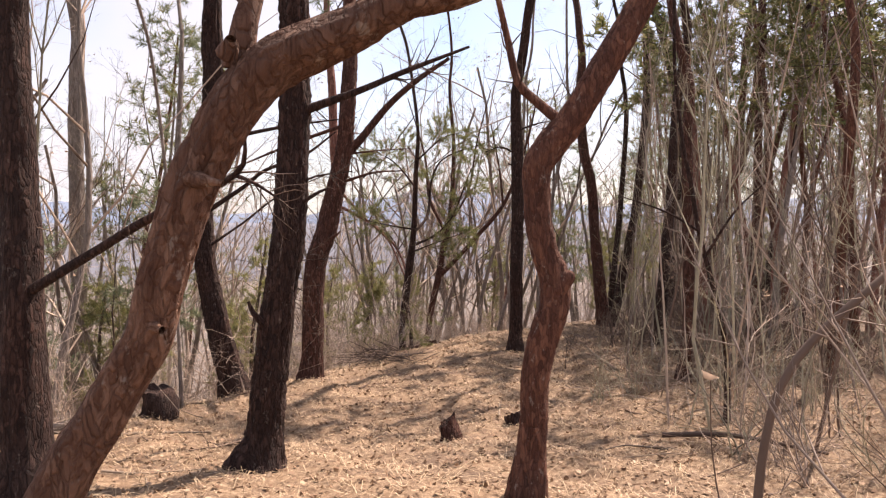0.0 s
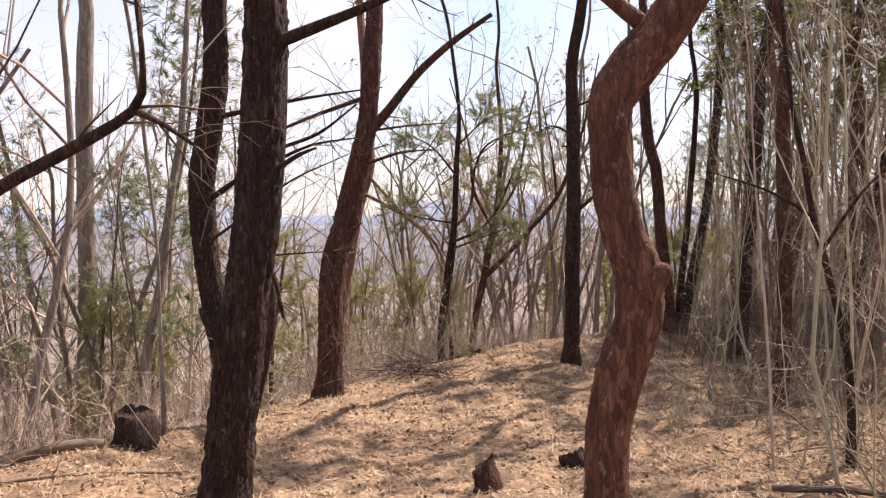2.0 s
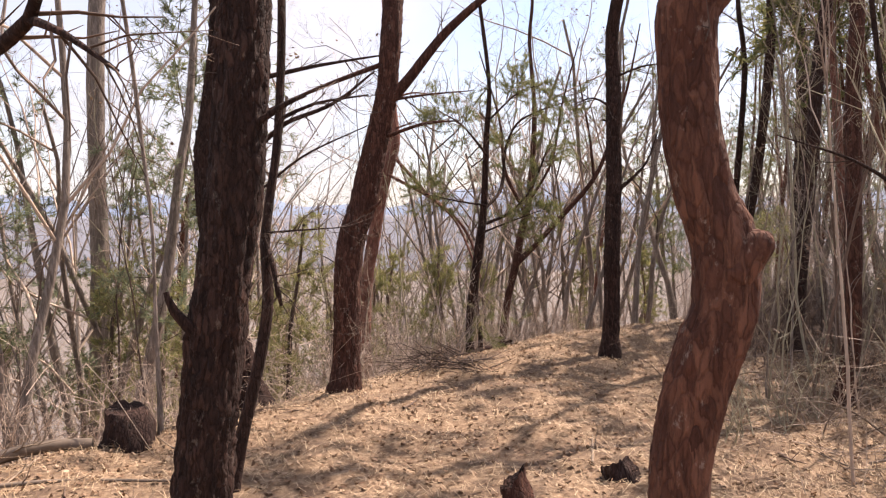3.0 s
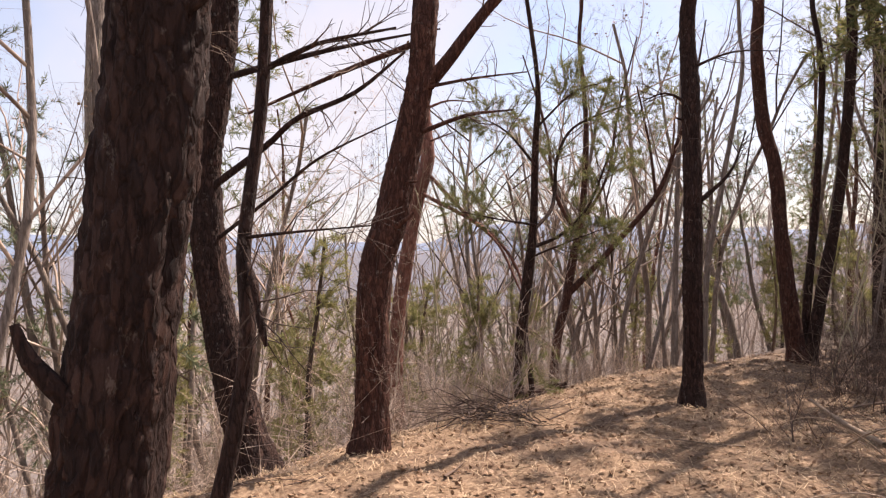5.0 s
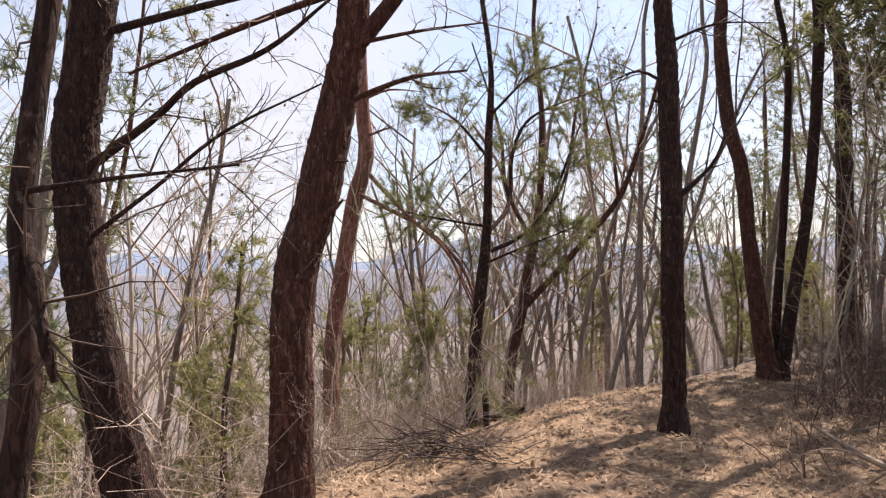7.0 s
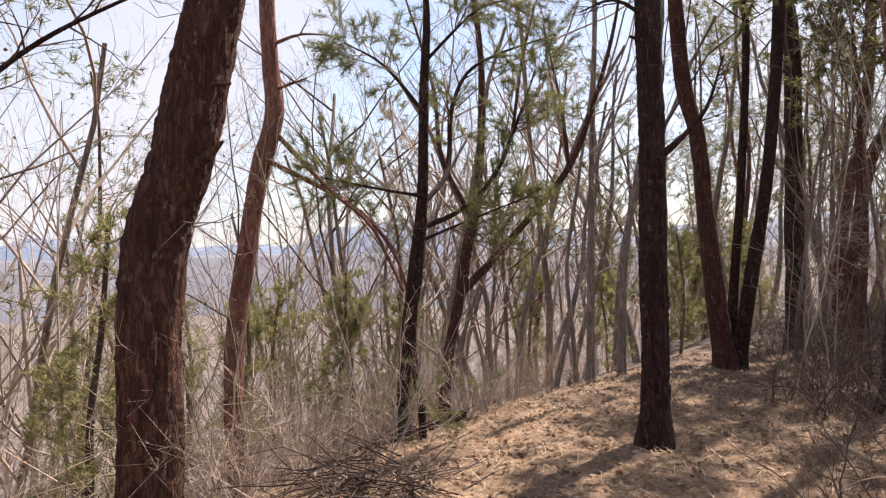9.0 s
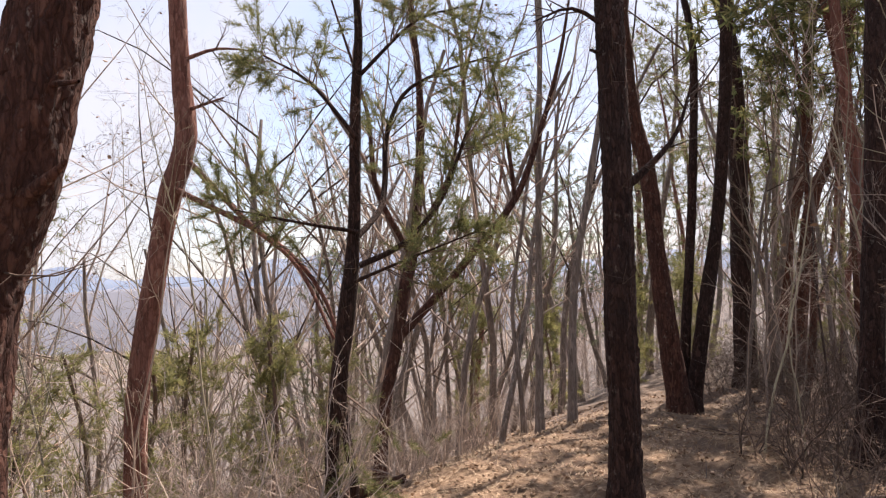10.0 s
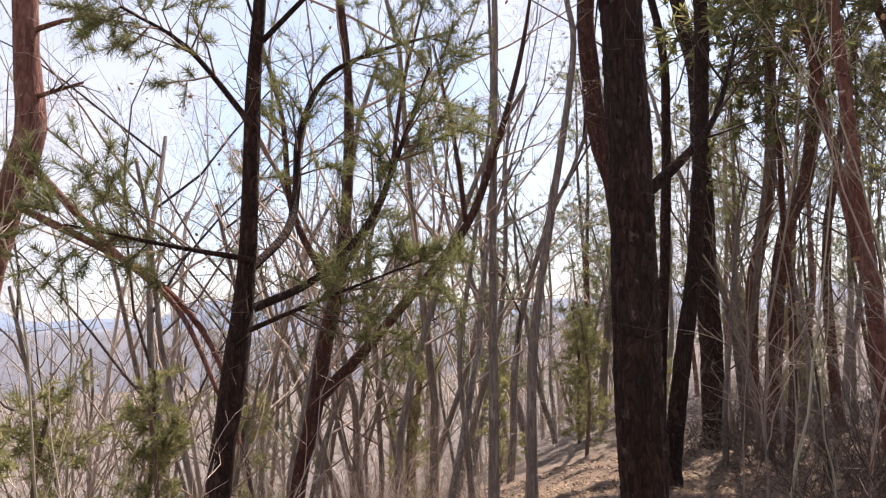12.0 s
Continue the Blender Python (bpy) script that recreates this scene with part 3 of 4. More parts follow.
tall_tree("pine_tree", "straight dark pine trunk standing on the path", up([(1.44, 14.53, 4.03, 0.095), (1.46, 14.53, 3.06, 0.108), (1.46, 14.53, 1.78, 0.116), (1.44, 14.53, 0.83, 0.12), (1.43, 14.53, -0.12, 0.12), (1.41, 14.53, -0.76, 0.126)]),
          PINE_DARK, 11, [[(1.45, 14.5, 2.95, 0.022), (1.15, 14.45, 3.1, 0.014), (0.85, 14.45, 3.0, 0.006)], [(1.5, 14.5, 1.72, 0.036), (1.72, 14.5, 1.9, 0.025), (1.94, 14.5, 2.15, 0.016), (2.1, 14.5, 2.6, 0.008)], [(1.45, 14.5, 3.4, 0.02), (1.95, 14.4, 3.55, 0.012), (2.5, 14.3, 3.5, 0.005)], [(1.4, 14.5, 2.75, 0.02), (1.28, 14.45, 2.78, 0.012)]], 0.12, 60, 13, 0.65, plates=0.011)
tall_tree("pine_tree", "young twin-stemmed pine with thin olive needle boughs", up([(-0.5, 15.85, 3.54, 0.036), (-0.55, 15.85, 2.7, 0.049), (-0.6, 15.85, 1.58, 0.058), (-0.68, 15.85, 0.85, 0.078), (-0.79, 15.85, 0.18, 0.07), (-0.86, 15.85, -0.48, 0.064), (-0.84, 15.85, -1.2, 0.066)]),
          PINE_DARK, 6.5, [[(-0.70, 15.85, 0.8, 0.025), (-0.72, 15.85, 0.45, 0.045), (-0.75, 15.85, -0.04, 0.045), (-0.67, 15.85, -0.71, 0.044), (-0.68, 15.85, -1.4, 0.048)],
                            [(-0.56, 15.8, 1.24, 0.03), (-0.17, 15.8, 1.42, 0.026), (0.18, 15.75, 1.78, 0.022), (0.42, 15.7, 2.33, 0.016), (0.6, 15.7, 2.8, 0.008)],
                            [(-0.58, 15.9, 1.5, 0.03), (-0.36, 16.2, 1.78, 0.03), (-0.3, 16.4, 2.1, 0.03), (-0.27, 16.5, 2.55, 0.027), (-0.08, 16.6, 3.0, 0.021), (0.3, 16.6, 3.22, 0.015), (0.95, 16.6, 3.42, 0.008)],
                            [(-0.54, 15.8, 2.4, 0.022), (-0.95, 15.7, 2.9, 0.015), (-1.35, 15.7, 3.15, 0.007)], [(-0.56, 15.8, 1.55, 0.02), (-1.0, 15.6, 1.62, 0.014), (-1.6, 15.5, 1.75, 0.006)], [(-0.6, 15.8, 1.1, 0.018), (-0.2, 15.5, 1.25, 0.012), (0.5, 15.3, 1.5, 0.006)], [(-0.5, 15.85, 3.0, 0.02), (0.0, 15.6, 3.4, 0.012), (0.4, 15.5, 3.5, 0.006)]],
          0.12, 22, 15, None, bough=40, twig_len=0.8, dead=60)
tall_tree("oak_tree", "bare forked oak with a long slanting limb", up([(0.1, 18.7, 4.9, 0.035), (0.19, 18.7, 3.71, 0.045), (0.16, 18.7, 2.55, 0.056), (0.05, 18.7, 1.55, 0.068), (-0.07, 18.7, 1.09, 0.08), (-0.21, 18.7, 0.32, 0.08), (-0.38, 18.7, -0.44, 0.075), (-0.5, 18.7, -1.5, 0.085)]),
          PINE_BROWN, 9, [[(-0.18, 18.7, 0.4, 0.062), (0.34, 18.7, 0.92, 0.054), (0.82, 18.7, 1.45, 0.052), (1.39, 18.7, 2.13, 0.045), (1.72, 18.7, 2.9, 0.038), (2.06, 18.7, 3.98, 0.026), (2.3, 18.7, 5.2, 0.012)], [(0.02, 18.7, 1.4, 0.04), (-0.4, 18.6, 2.3, 0.034), (-0.5, 18.5, 3.3, 0.025), (-0.9, 18.4, 4.7, 0.012)], [(1.39, 18.7, 2.13, 0.03), (1.3, 18.7, 3.0, 0.024), (1.1, 18.7, 4.1, 0.014)], [(0.1, 18.7, 1.7, 0.03), (0.55, 18.6, 2.5, 0.026), (0.75, 18.5, 3.6, 0.02), (1.1, 18.4, 4.9, 0.01)]], 0.12, 20, 17, None, wood=TWIG, dead=56, twig_len=1.1)
tall_tree("pine_tree", "reddish pine trunk rising from below the slope edge", up([(-2.55, 17.5, 4.13, 0.098), (-2.53, 17.5, 3.45, 0.105), (-2.5, 17.5, 2.77, 0.116), (-2.68, 17.5, 2.1, 0.125), (-2.8, 17.5, 1.56, 0.125), (-2.91, 17.5, 0.95, 0.118), (-3.03, 17.5, 0.28, 0.122), (-3.09, 17.5, -0.39, 0.12), (-3.1, 17.5, -1.13, 0.12), (-3.05, 17.5, -1.9, 0.125)]),
          PINE_PINK, 11, [[(-2.45, 17.45, 3.08, 0.022), (-2.05, 17.4, 3.2, 0.01)], [(-2.45, 17.45, 3.66, 0.025), (-2.1, 17.4, 3.75, 0.016), (-1.6, 17.3, 3.68, 0.006)], [(-2.45, 17.45, 2.5, 0.035), (-1.81, 17.4, 1.8, 0.028), (-1.28, 17.3, 1.3, 0.022), (-0.9, 17.2, 0.5, 0.018)], [(-2.6, 17.4, 2.2, 0.036), (-1.54, 17.4, 1.59, 0.03), (-1.02, 17.4, 0.97, 0.024), (-0.8, 17.3, 0.2, 0.018)]], 0.14, 30, 19, 0.6, sprouts=34)
tall_tree("pine_tree", "crooked red-brown pine with a broken stub beside the path", up([(1.9, 5.4, 3.45, 0.09), (1.76, 5.4, 3.19, 0.094), (1.5, 5.4, 2.75, 0.102), (1.26, 5.4, 2.36, 0.108), (1.08, 5.4, 2.14, 0.116), (1.0, 5.4, 2.0, 0.108), (1.0, 5.4, 1.8, 0.101), (1.01, 5.4, 1.61, 0.095), (1.06, 5.4, 1.38, 0.097), (1.12, 5.4, 1.22, 0.107), (1.12, 5.4, 1.01, 0.108), (1.06, 5.4, 0.83, 0.112), (1.01, 5.4, 0.64, 0.108), (0.98, 5.4, 0.43, 0.105), (0.97, 5.4, 0.16, 0.104), (0.92, 5.4, -0.36, 0.112)]),
          PINE_RED, 8, [[(1.16, 5.4, 2.34, 0.042), (0.97, 5.4, 2.5, 0.034), (0.86, 5.4, 2.62, 0.031), (0.8, 5.4, 2.88, 0.027), (0.68, 5.4, 3.4, 0.02)], [(1.14, 5.36, 1.12, 0.08), (1.2, 5.34, 1.2, 0.06), (1.235, 5.33, 1.235, 0.045), (1.25, 5.33, 1.25, 0.012)]], 0.11, 64, 21, 0.6, (0.3, 0), dead=8, plates=0.007)
tall_tree("pine_tree", "slim dark pine in the thicket", up([(4.07, 12.47, 2.95, 0.088), (4.09, 12.47, 1.45, 0.093), (4.1, 12.47, -0.06, 0.098), (4.0, 12.47, -1.0, 0.105)]), PINE_BROWN, 10, [], 0.12, 22, 23, 0.6, dead=24)
tall_tree("pine_tree", "dark pine trunk with a long dead bough", up([(-2.84, 5.4, 3.26, 0.11), (-2.83, 5.4, 2.43, 0.12), (-2.8, 5.4, 1.6, 0.14), (-2.8, 5.4, 0.76, 0.16), (-2.77, 5.4, -0.15, 0.178)]), PINE_DARK, 9,
          [[(-2.75, 5.35, 1.1, 0.04), (-2.15, 5.15, 1.4, 0.034), (-1.72, 5.0, 1.62, 0.03), (-1.4, 5.0, 1.78, 0.028), (-1.05, 4.9, 1.93, 0.022), (-0.95, 4.8, 2.08, 0.014), (-0.98, 4.8, 2.4, 0.008)], [(-1.05, 4.9, 1.93, 0.016), (-0.88, 4.82, 1.86, 0.011), (-0.7, 4.8, 1.74, 0.006)]], 0.16, 30, 25, 0.6, dead=20)
for stem, r_seed in (([(3.53, 20.6, 5.05, 0.12), (3.63, 20.6, 3.67, 0.13), (3.83, 20.6, 2.75, 0.132), (3.93, 20.6, 1.36, 0.14), (4.03, 20.6, 0.26, 0.155), (4.17, 20.6, -0.9, 0.17)], 27),
                     ([(5.34, 20.8, 5.09, 0.1), (5.2, 20.8, 3.4, 0.1), (5.03, 20.8, 2.0, 0.1), (4.78, 20.8, 0.7, 0.109), (4.55, 20.8, -0.51, 0.13), (4.45, 20.8, -0.97, 0.13)], 29),
                     ([(4.83, 21.0, 4.18, 0.064), (4.66, 21.0, 1.83, 0.073), (4.51, 21.0, 0.42, 0.08), (4.38, 21.0, -0.95, 0.09)], 31)):
    tall_tree("pine_tree", "dark stem of a pine clump past the bend", up(stem), PINE_DARK if r_seed != 27 else PINE_BROWN, 11, [], 0.13, 24, r_seed, None, dead=22, group="pine clump past the bend")
for stem, r_seed in (([(9.77, 26.0, 6.74, 0.125), (9.55, 26.0, 4.08, 0.13), (8.93, 26.0, 1.44, 0.141), (8.73, 26.0, -1.0, 0.154)], 33),
                     ([(9.48, 24.0, 6.08, 0.125), (9.04, 24.0, 3.72, 0.126), (8.39, 24.0, 2.2, 0.135), (7.9, 24.0, -1.0, 0.14)], 35)):
    tall_tree("pine_tree", "leaning red pine trunk deep in the wood", up(stem), PINE_RED, 12, [], 0.12, 18, r_seed, 0.5, dead=18, group="red pines deep in the wood")
tall_tree("pine_tree", "thick dark pine trunk among the brush", up([(4.97, 16.5, 3.9, 0.105), (4.86, 16.5, 2.09, 0.112), (4.75, 16.5, 0.9, 0.118), (4.6, 16.5, -0.95, 0.135)]), PINE_DARK, 11, [], 0.15, 26, 37, 0.45, dead=18)
tall_tree("young_tree", "thin leaning sapling at the path's edge", up([(2.05, 20.3, 3.64, 0.02), (1.78, 20.3, 2.04, 0.028), (1.56, 20.3, 0.7, 0.032), (1.62, 20.3, -0.36, 0.036), (1.67, 20.3, -1.45, 0.042)]), GREY_BARK, 5, [], 0.1, 12, 39, None, wood=TWIG, dead=18)
tall_tree("young_tree", "thin straight sapling behind the old stump", up([(-3.28, 9.7, 1.25, 0.017), (-3.26, 9.7, 0.32, 0.02), (-3.23, 9.7, -0.7, 0.024)]), GREY_BARK, 4, [], 0.1, 10, 41, None, dead=12)
tall_tree("oak_tree", "grey oak trunk down the slope", up([(-7.74, 16.0, 4.83, 0.15), (-7.78, 16.0, 2.66, 0.155), (-7.76, 16.0, 0.47, 0.165), (-7.89, 16.0, -2.9, 0.18)]), GREY_BARK, 10, [], 0.12, 22, 43, None, wood=TWIG, dead=40, twig_len=1.0)

tall_tree("young_tree", "thin dark crooked tree leaning in the thicket", up([(3.15, 9.4, 2.6, 0.022), (3.25, 9.4, 2.1, 0.025), (3.35, 9.4, 1.5, 0.028), (3.52, 9.4, 0.85, 0.031), (3.68, 9.4, 0.1, 0.033), (3.7, 9.4, -0.86, 0.038)]), PINE_DARK, 4.6, [[(3.42, 9.38, 1.2, 0.018), (3.75, 9.3, 1.75, 0.013), (4.1, 9.25, 2.1, 0.006)], [(3.36, 9.36, 1.5, 0.016), (2.9, 9.2, 1.75, 0.012), (2.3, 9.1, 1.95, 0.005)]], 0.14, 14, 45, None, dead=16)
tall_tree("pine_tree", "thick dark pine trunk deep in the thicket", up([(7.1, 24.3, 5.0, 0.17), (7.05, 24.3, 2.0, 0.19), (7.0, 24.3, -1.2, 0.21)]), PINE_DARK, 12, [], 0.16, 20, 47, 0.5, dead=18)
tall_tree("pine_tree", "slim reddish pine trunk in the thicket", up([(6.55, 12.13, 3.6, 0.075), (6.4, 12.13, 1.5, 0.082), (6.24, 12.13, -0.95, 0.092)]), PINE_RED, 10, [], 0.13, 18, 49, 0.6, dead=20)
tall_tree("pine_tree", "slim red-brown pine trunk in the thicket", up([(7.5, 18.6, 4.2, 0.09), (7.45, 18.6, 1.8, 0.1), (7.36, 18.6, -1.07, 0.112)]), PINE_BROWN, 11, [], 0.13, 18, 51, 0.6, dead=20)
tall_tree("pine_tree", "dark pine trunk leaning in the thicket", up([(9.3, 20.7, 4.6, 0.1), (8.85, 20.7, 1.8, 0.115), (8.3, 20.7, -1.14, 0.135)]), PINE_DARK, 11, [], 0.13, 18, 53, 0.6, dead=20)
for stem, r_seed in (([(1.95, 19.4, 4.3, 0.036), (1.84, 19.4, 2.2, 0.044), (1.78, 19.4, 0.6, 0.05), (1.72, 19.4, -1.0, 0.058)], 57),
                     ([(3.15, 20.1, 4.5, 0.04), (2.75, 20.1, 2.4, 0.05), (2.45, 20.1, 0.8, 0.056), (2.35, 20.1, -1.0, 0.064)], 59)):
    tall_tree("oak_tree", "slim brown oak stem beside the path's bend", up(stem), GREY_BARK, 8, [], 0.1, 16, r_seed, None, wood=TWIG, dead=26, twig_len=0.8, group="slim oaks at the bend")

# ---- thicket: saplings, shrubs and trees that share a few forms ----
WAY = np.array([(0.5, -6), (0.5, 1), (0.4, 3), (0.0, 6), (-0.3, 9), (0.1, 12), (0.9, 15), (2.4, 18.5), (3.4, 21), (5.0, 27)])


def off_path(x, y):
    best = 99.0
    for a, b in zip(WAY[:-1], WAY[1:]):
        u = np.clip(np.dot((x, y) - a, b - a) / np.dot(b - a, b - a), 0, 1)
        best = min(best, float(np.hypot(*(a + (b - a) * u - (x, y)))))
    return best


def sapling_form(seed, tall, mat, leaves=0):
    rng = np.random.default_rng(seed)
    thing = root("sapling", 0, 0, 0, "thin bare sapling with fine pale twigs in the brush", "sapling", "saplings in the brush")
    lean = rng.normal(0, 0.1, 3) + (0, 0, 1)
    line = wander(rng, (0, 0, -0.1), lean, tall, 12, 0.09, 0.05)
    m, fine = Mesher(), Mesher()
    r = 0.003 + tall * 0.0024
    m.tube(line, np.linspace(r, 0.003, len(line)), 6)
    part("stem", m, mat, thing)
    tips = []
    twigs(rng, fine, line, r, int(6 + tall * 1.8), 0.3 + tall * 0.16, 2, 0.85, 0.1, 0.05, tips, 0.2)
    part("crown", fine, mat, thing)
    if leaves:
        lm = Mesher()
        at = np.array([t[0] for t in tips])[rng.random(len(tips)) < leaves]
        if len(at):
            flakes(rng, lm, at + (0, 0, -0.02), 0.06)
            part("dry_foliage", lm, LITTER, thing, "few withered brown leaves")
    return thing


def shrub_form(seed, tall, mat):
    rng = np.random.default_rng(seed)
    thing = root("shrub", 0, 0, 0, "leafless twiggy shrub with many thin stems", "shrub", "shrubs under the trees")
    for _ in range(5):
        way = rng.normal(0, 0.42, 3) * (1, 1, 0) + (0, 0, 1)
        line = wander(rng, rng.normal(0, 0.1, 3) * (1, 1, 0) + (0, 0, -0.05), way, tall * rng.uniform(0.6, 1.15), 7, 0.14, 0.04)
        m = Mesher()
        m.tube(line, np.linspace(0.010, 0.002, len(line)), 4)
        part("stem", m, mat, thing)
        fine = Mesher()
        twigs(rng, fine, line, 0.009, 11, tall * 0.42, 1, 0.75, 0.1, 0.05, None, 0.2)
        part("crown", fine, mat, thing)
    return thing


def bare_form(seed, tall, mat, leaves=0.0):
    rng = np.random.default_rng(seed)
    thing = root("bare_tree", 0, 0, 0, "leafless grey-brown tree with spreading branches", "tree", "leafless trees of the wood")
    line = wander(rng, (0, 0, -0.3), rng.normal(0, 0.08, 3) + (0, 0, 1), tall * 0.66, 8, 0.085, 0.04)
    r = 0.01 + tall * 0.0052
    m, fine = Mesher(), Mesher()
    m.tube(line, np.linspace(r, r * 0.42, len(line)), 8)
    part("trunk", m, GREY_BARK, thing)
    tips = []
    bm = Mesher()
    for k in range(7):
        u = 2.2 + 5.7 * (k + rng.random() * 0.6) / 7
        i = min(int(u), 7)
        p = line[i] + (line[i + 1] - line[i]) * (u - i)
        limb = wander(rng, p, side_way(rng, line[i + 1] - line[i], rng.uniform(0.5, 1.0)), tall * rng.uniform(0.3, 0.48), 6, 0.17, 0.08)
        bm.tube(limb, np.linspace(r * 0.32, 0.004, 7), 5)
        twigs(rng, fine, limb, r * 0.17, 5, tall * 0.15, 2, 0.75, 0.12, 0.05, tips, 0.17)
    part("branch_frame", bm, mat, thing)
    part("crown", fine, mat, thing)
    if leaves:
        at = np.array([t[0] for t in tips])
        at = at[rng.random(len(at)) < leaves]
        lm = Mesher()
        flakes(rng, lm, at + (0, 0, -0.03), 0.06)
        part("dry_foliage", lm, LITTER, thing, "few withered brown leaves")
    return thing


def pine_form(seed, tall, mat, low=0.45, name="pine_tree", label="tall pine with a thin green crown among bare trees", per=10, reach=0.17, needle=None, broad=0.007):
    rng = np.random.default_rng(seed)
    thing = root(name, 0, 0, 0, label, "tree", "pines of the wood" if name == "pine_tree" else "young conifers on the slope")
    line = wander(rng, (0, 0, -0.3), rng.normal(0, 0.06, 3) + (0, 0, 1), tall, 12, 0.06, 0.03)
    r = 0.015 + tall * (0.0095 if name != "pine_tree" else 0.0075)
    m, fine, tips = Mesher(), Mesher(), []
    m.tube(line, np.linspace(r, 0.02, len(line)), 10, 0.1, seed=seed)
    part("trunk", m, mat, thing)
    twigs(rng, fine, line, 0.04 if name == "pine_tree" else 0.014, int(14 + tall * 1.2) if name == "pine_tree" else 46, tall * reach, 1, 1.25, low, 0.02, tips)
    part("branch_frame", fine, TWIG_DARK, thing)
    nm = Mesher()
    needles(rng, nm, tips, per, 0.15 if name == "pine_tree" else 0.1, broad)
    part("foliage", nm, needle or NEEDLE_COOL, thing, "", False)
    return thing


def scatter(forms, spots, rng, tilt=3.0):
    """Copies of the forms on the ground; each form itself takes one of the first spots."""
    for k, (x, y) in enumerate(spots):
        form = forms[k % len(forms)]
        m = pose(x, y, hill(x, y) - 0.02, rng.normal(0, tilt), rng.normal(0, tilt), rng.uniform(0, 360))
        if k < len(forms):
            form.matrix_basis = m
        else:
            s = rng.uniform(0.8, 1.2)
            copy_thing(form, m).scale = (s, s, s)


def spots(rng, count, x0, x1, y0, y1, clear, where=None):
    out = []
    for _ in range(count * 40):
        if len(out) == count:
            break
        x, y = rng.uniform(x0, x1), rng.uniform(y0, y1)
        if off_path(x, y) > clear and (where is None or where(x, y)):
            out.append((x, y))
    return out


def below_edge(x, y):
    return x < float(edge(y)) - 0.4


def right_side(x, y):
    return x > float(np.interp(y, WAY[:, 1], WAY[:, 0])) + 0.5


rng = np.random.default_rng(101)
saplings = [sapling_form(200 + k, 2.4 + 0.6 * k, (TWIG, TWIG_GREEN, TWIG_LIT, TWIG_GREEN)[k % 4], 0.05 if k in (2, 5) else 0) for k in range(8)]
scatter(saplings, spots(rng, 40, 2.9, 8.5, 7.4, 15, 2.8, right_side) + spots(rng, 32, 2.5, 10, 15, 26, 1.6, right_side)
        + spots(rng, 54, -10, 2.5, 12, 27, 3.0, below_edge) + spots(rng, 18, -9, -4.0, 4, 10, 3.4, below_edge), rng, 4)


def stem_form(seed, tall, mat):
    """A slender upright stem that forks high up."""
    rng = np.random.default_rng(seed)
    thing = root("sapling", 0, 0, 0, "slender upright bare stem with ascending twigs", "sapling", "slender stems in the brush")
    line = wander(rng, (0, 0, -0.1), rng.normal(0, 0.07, 3) * (1, 1, 0) + (0, 0, 1), tall, 14, 0.055, 0.03)
    r = 0.004 + tall * 0.0024
    m, fine = Mesher(), Mesher()
    m.tube(line, np.linspace(r, r * 0.3, len(line)), 7, 0.1, seed=seed)
    part("stem", m, mat, thing)
    for _ in range(4):
        i = int(rng.integers(4, 11))
        limb = wander(rng, line[i], side_way(rng, line[i + 1] - line[i], rng.uniform(0.3, 0.6)), tall * rng.uniform(0.25, 0.45), 7, 0.1, 0.09)
        fine.tube(limb, np.linspace(r * 0.45, 0.002, 8), 4)
        twigs(rng, fine, limb, r * 0.4, 7, 0.55, 1, 0.6, 0.15, 0.07, None, 0.14)
    twigs(rng, fine, line, r * 0.6, 10, 0.5, 1, 0.8, 0.25, 0.06, None, 0.14)
    part("crown", fine, mat, thing)
    return thing


slender = [stem_form(260 + k, 3.4 + 0.55 * k, (TWIG_GREEN, TWIG_DARK, GREY_BARK, TWIG)[k % 4]) for k in range(7)]
scatter(slender, spots(rng, 30, 2.8, 8, 7.0, 14.5, 2.7, right_side) + spots(rng, 18, 4.0, 11, 10, 20, 2.0, right_side) + spots(rng, 20, -8, 3, 11, 26, 2.4, below_edge) + spots(rng, 8, -8, -3.4, 4, 10, 2.8, below_edge), rng, 2)
shrubs = [shrub_form(300 + k, 0.8 + 0.24 * k, (TWIG_LIT, TWIG, WOODS)[k % 3]) for k in range(6)]
dark_shrubs = [shrub_form(340 + k, 0.8 + 0.3 * k, TWIG_DARK) for k in range(3)]
scatter(dark_shrubs, spots(rng, 54, 1.9, 9, 12.0, 25, 1.35, right_side), rng, 5)
brush = [shrub_form(360 + k, 0.9 + 0.25 * k, (TWIG, TWIG_GREEN)[k % 2]) for k in range(4)]
scatter(brush, spots(rng, 24, 2.2, 9, 5.5, 12, 1.8, right_side), rng, 5)
scatter(shrubs, spots(rng, 60, -9, 4, 10, 26, 1.5, below_edge) + spots(rng, 45, -3.5, 3.2, 13, 22, 1.4, below_edge) + spots(rng, 34, -8, -3.2, 3, 10, 2.5, below_edge), rng, 5)
bares = [bare_form(400 + k, 8.0 + 0.9 * k, (TWIG_LIT, TWIG_DARK, TWIG, TWIG_LIT)[k % 4], 0.12 if k in (1, 4) else 0.0) for k in range(6)]
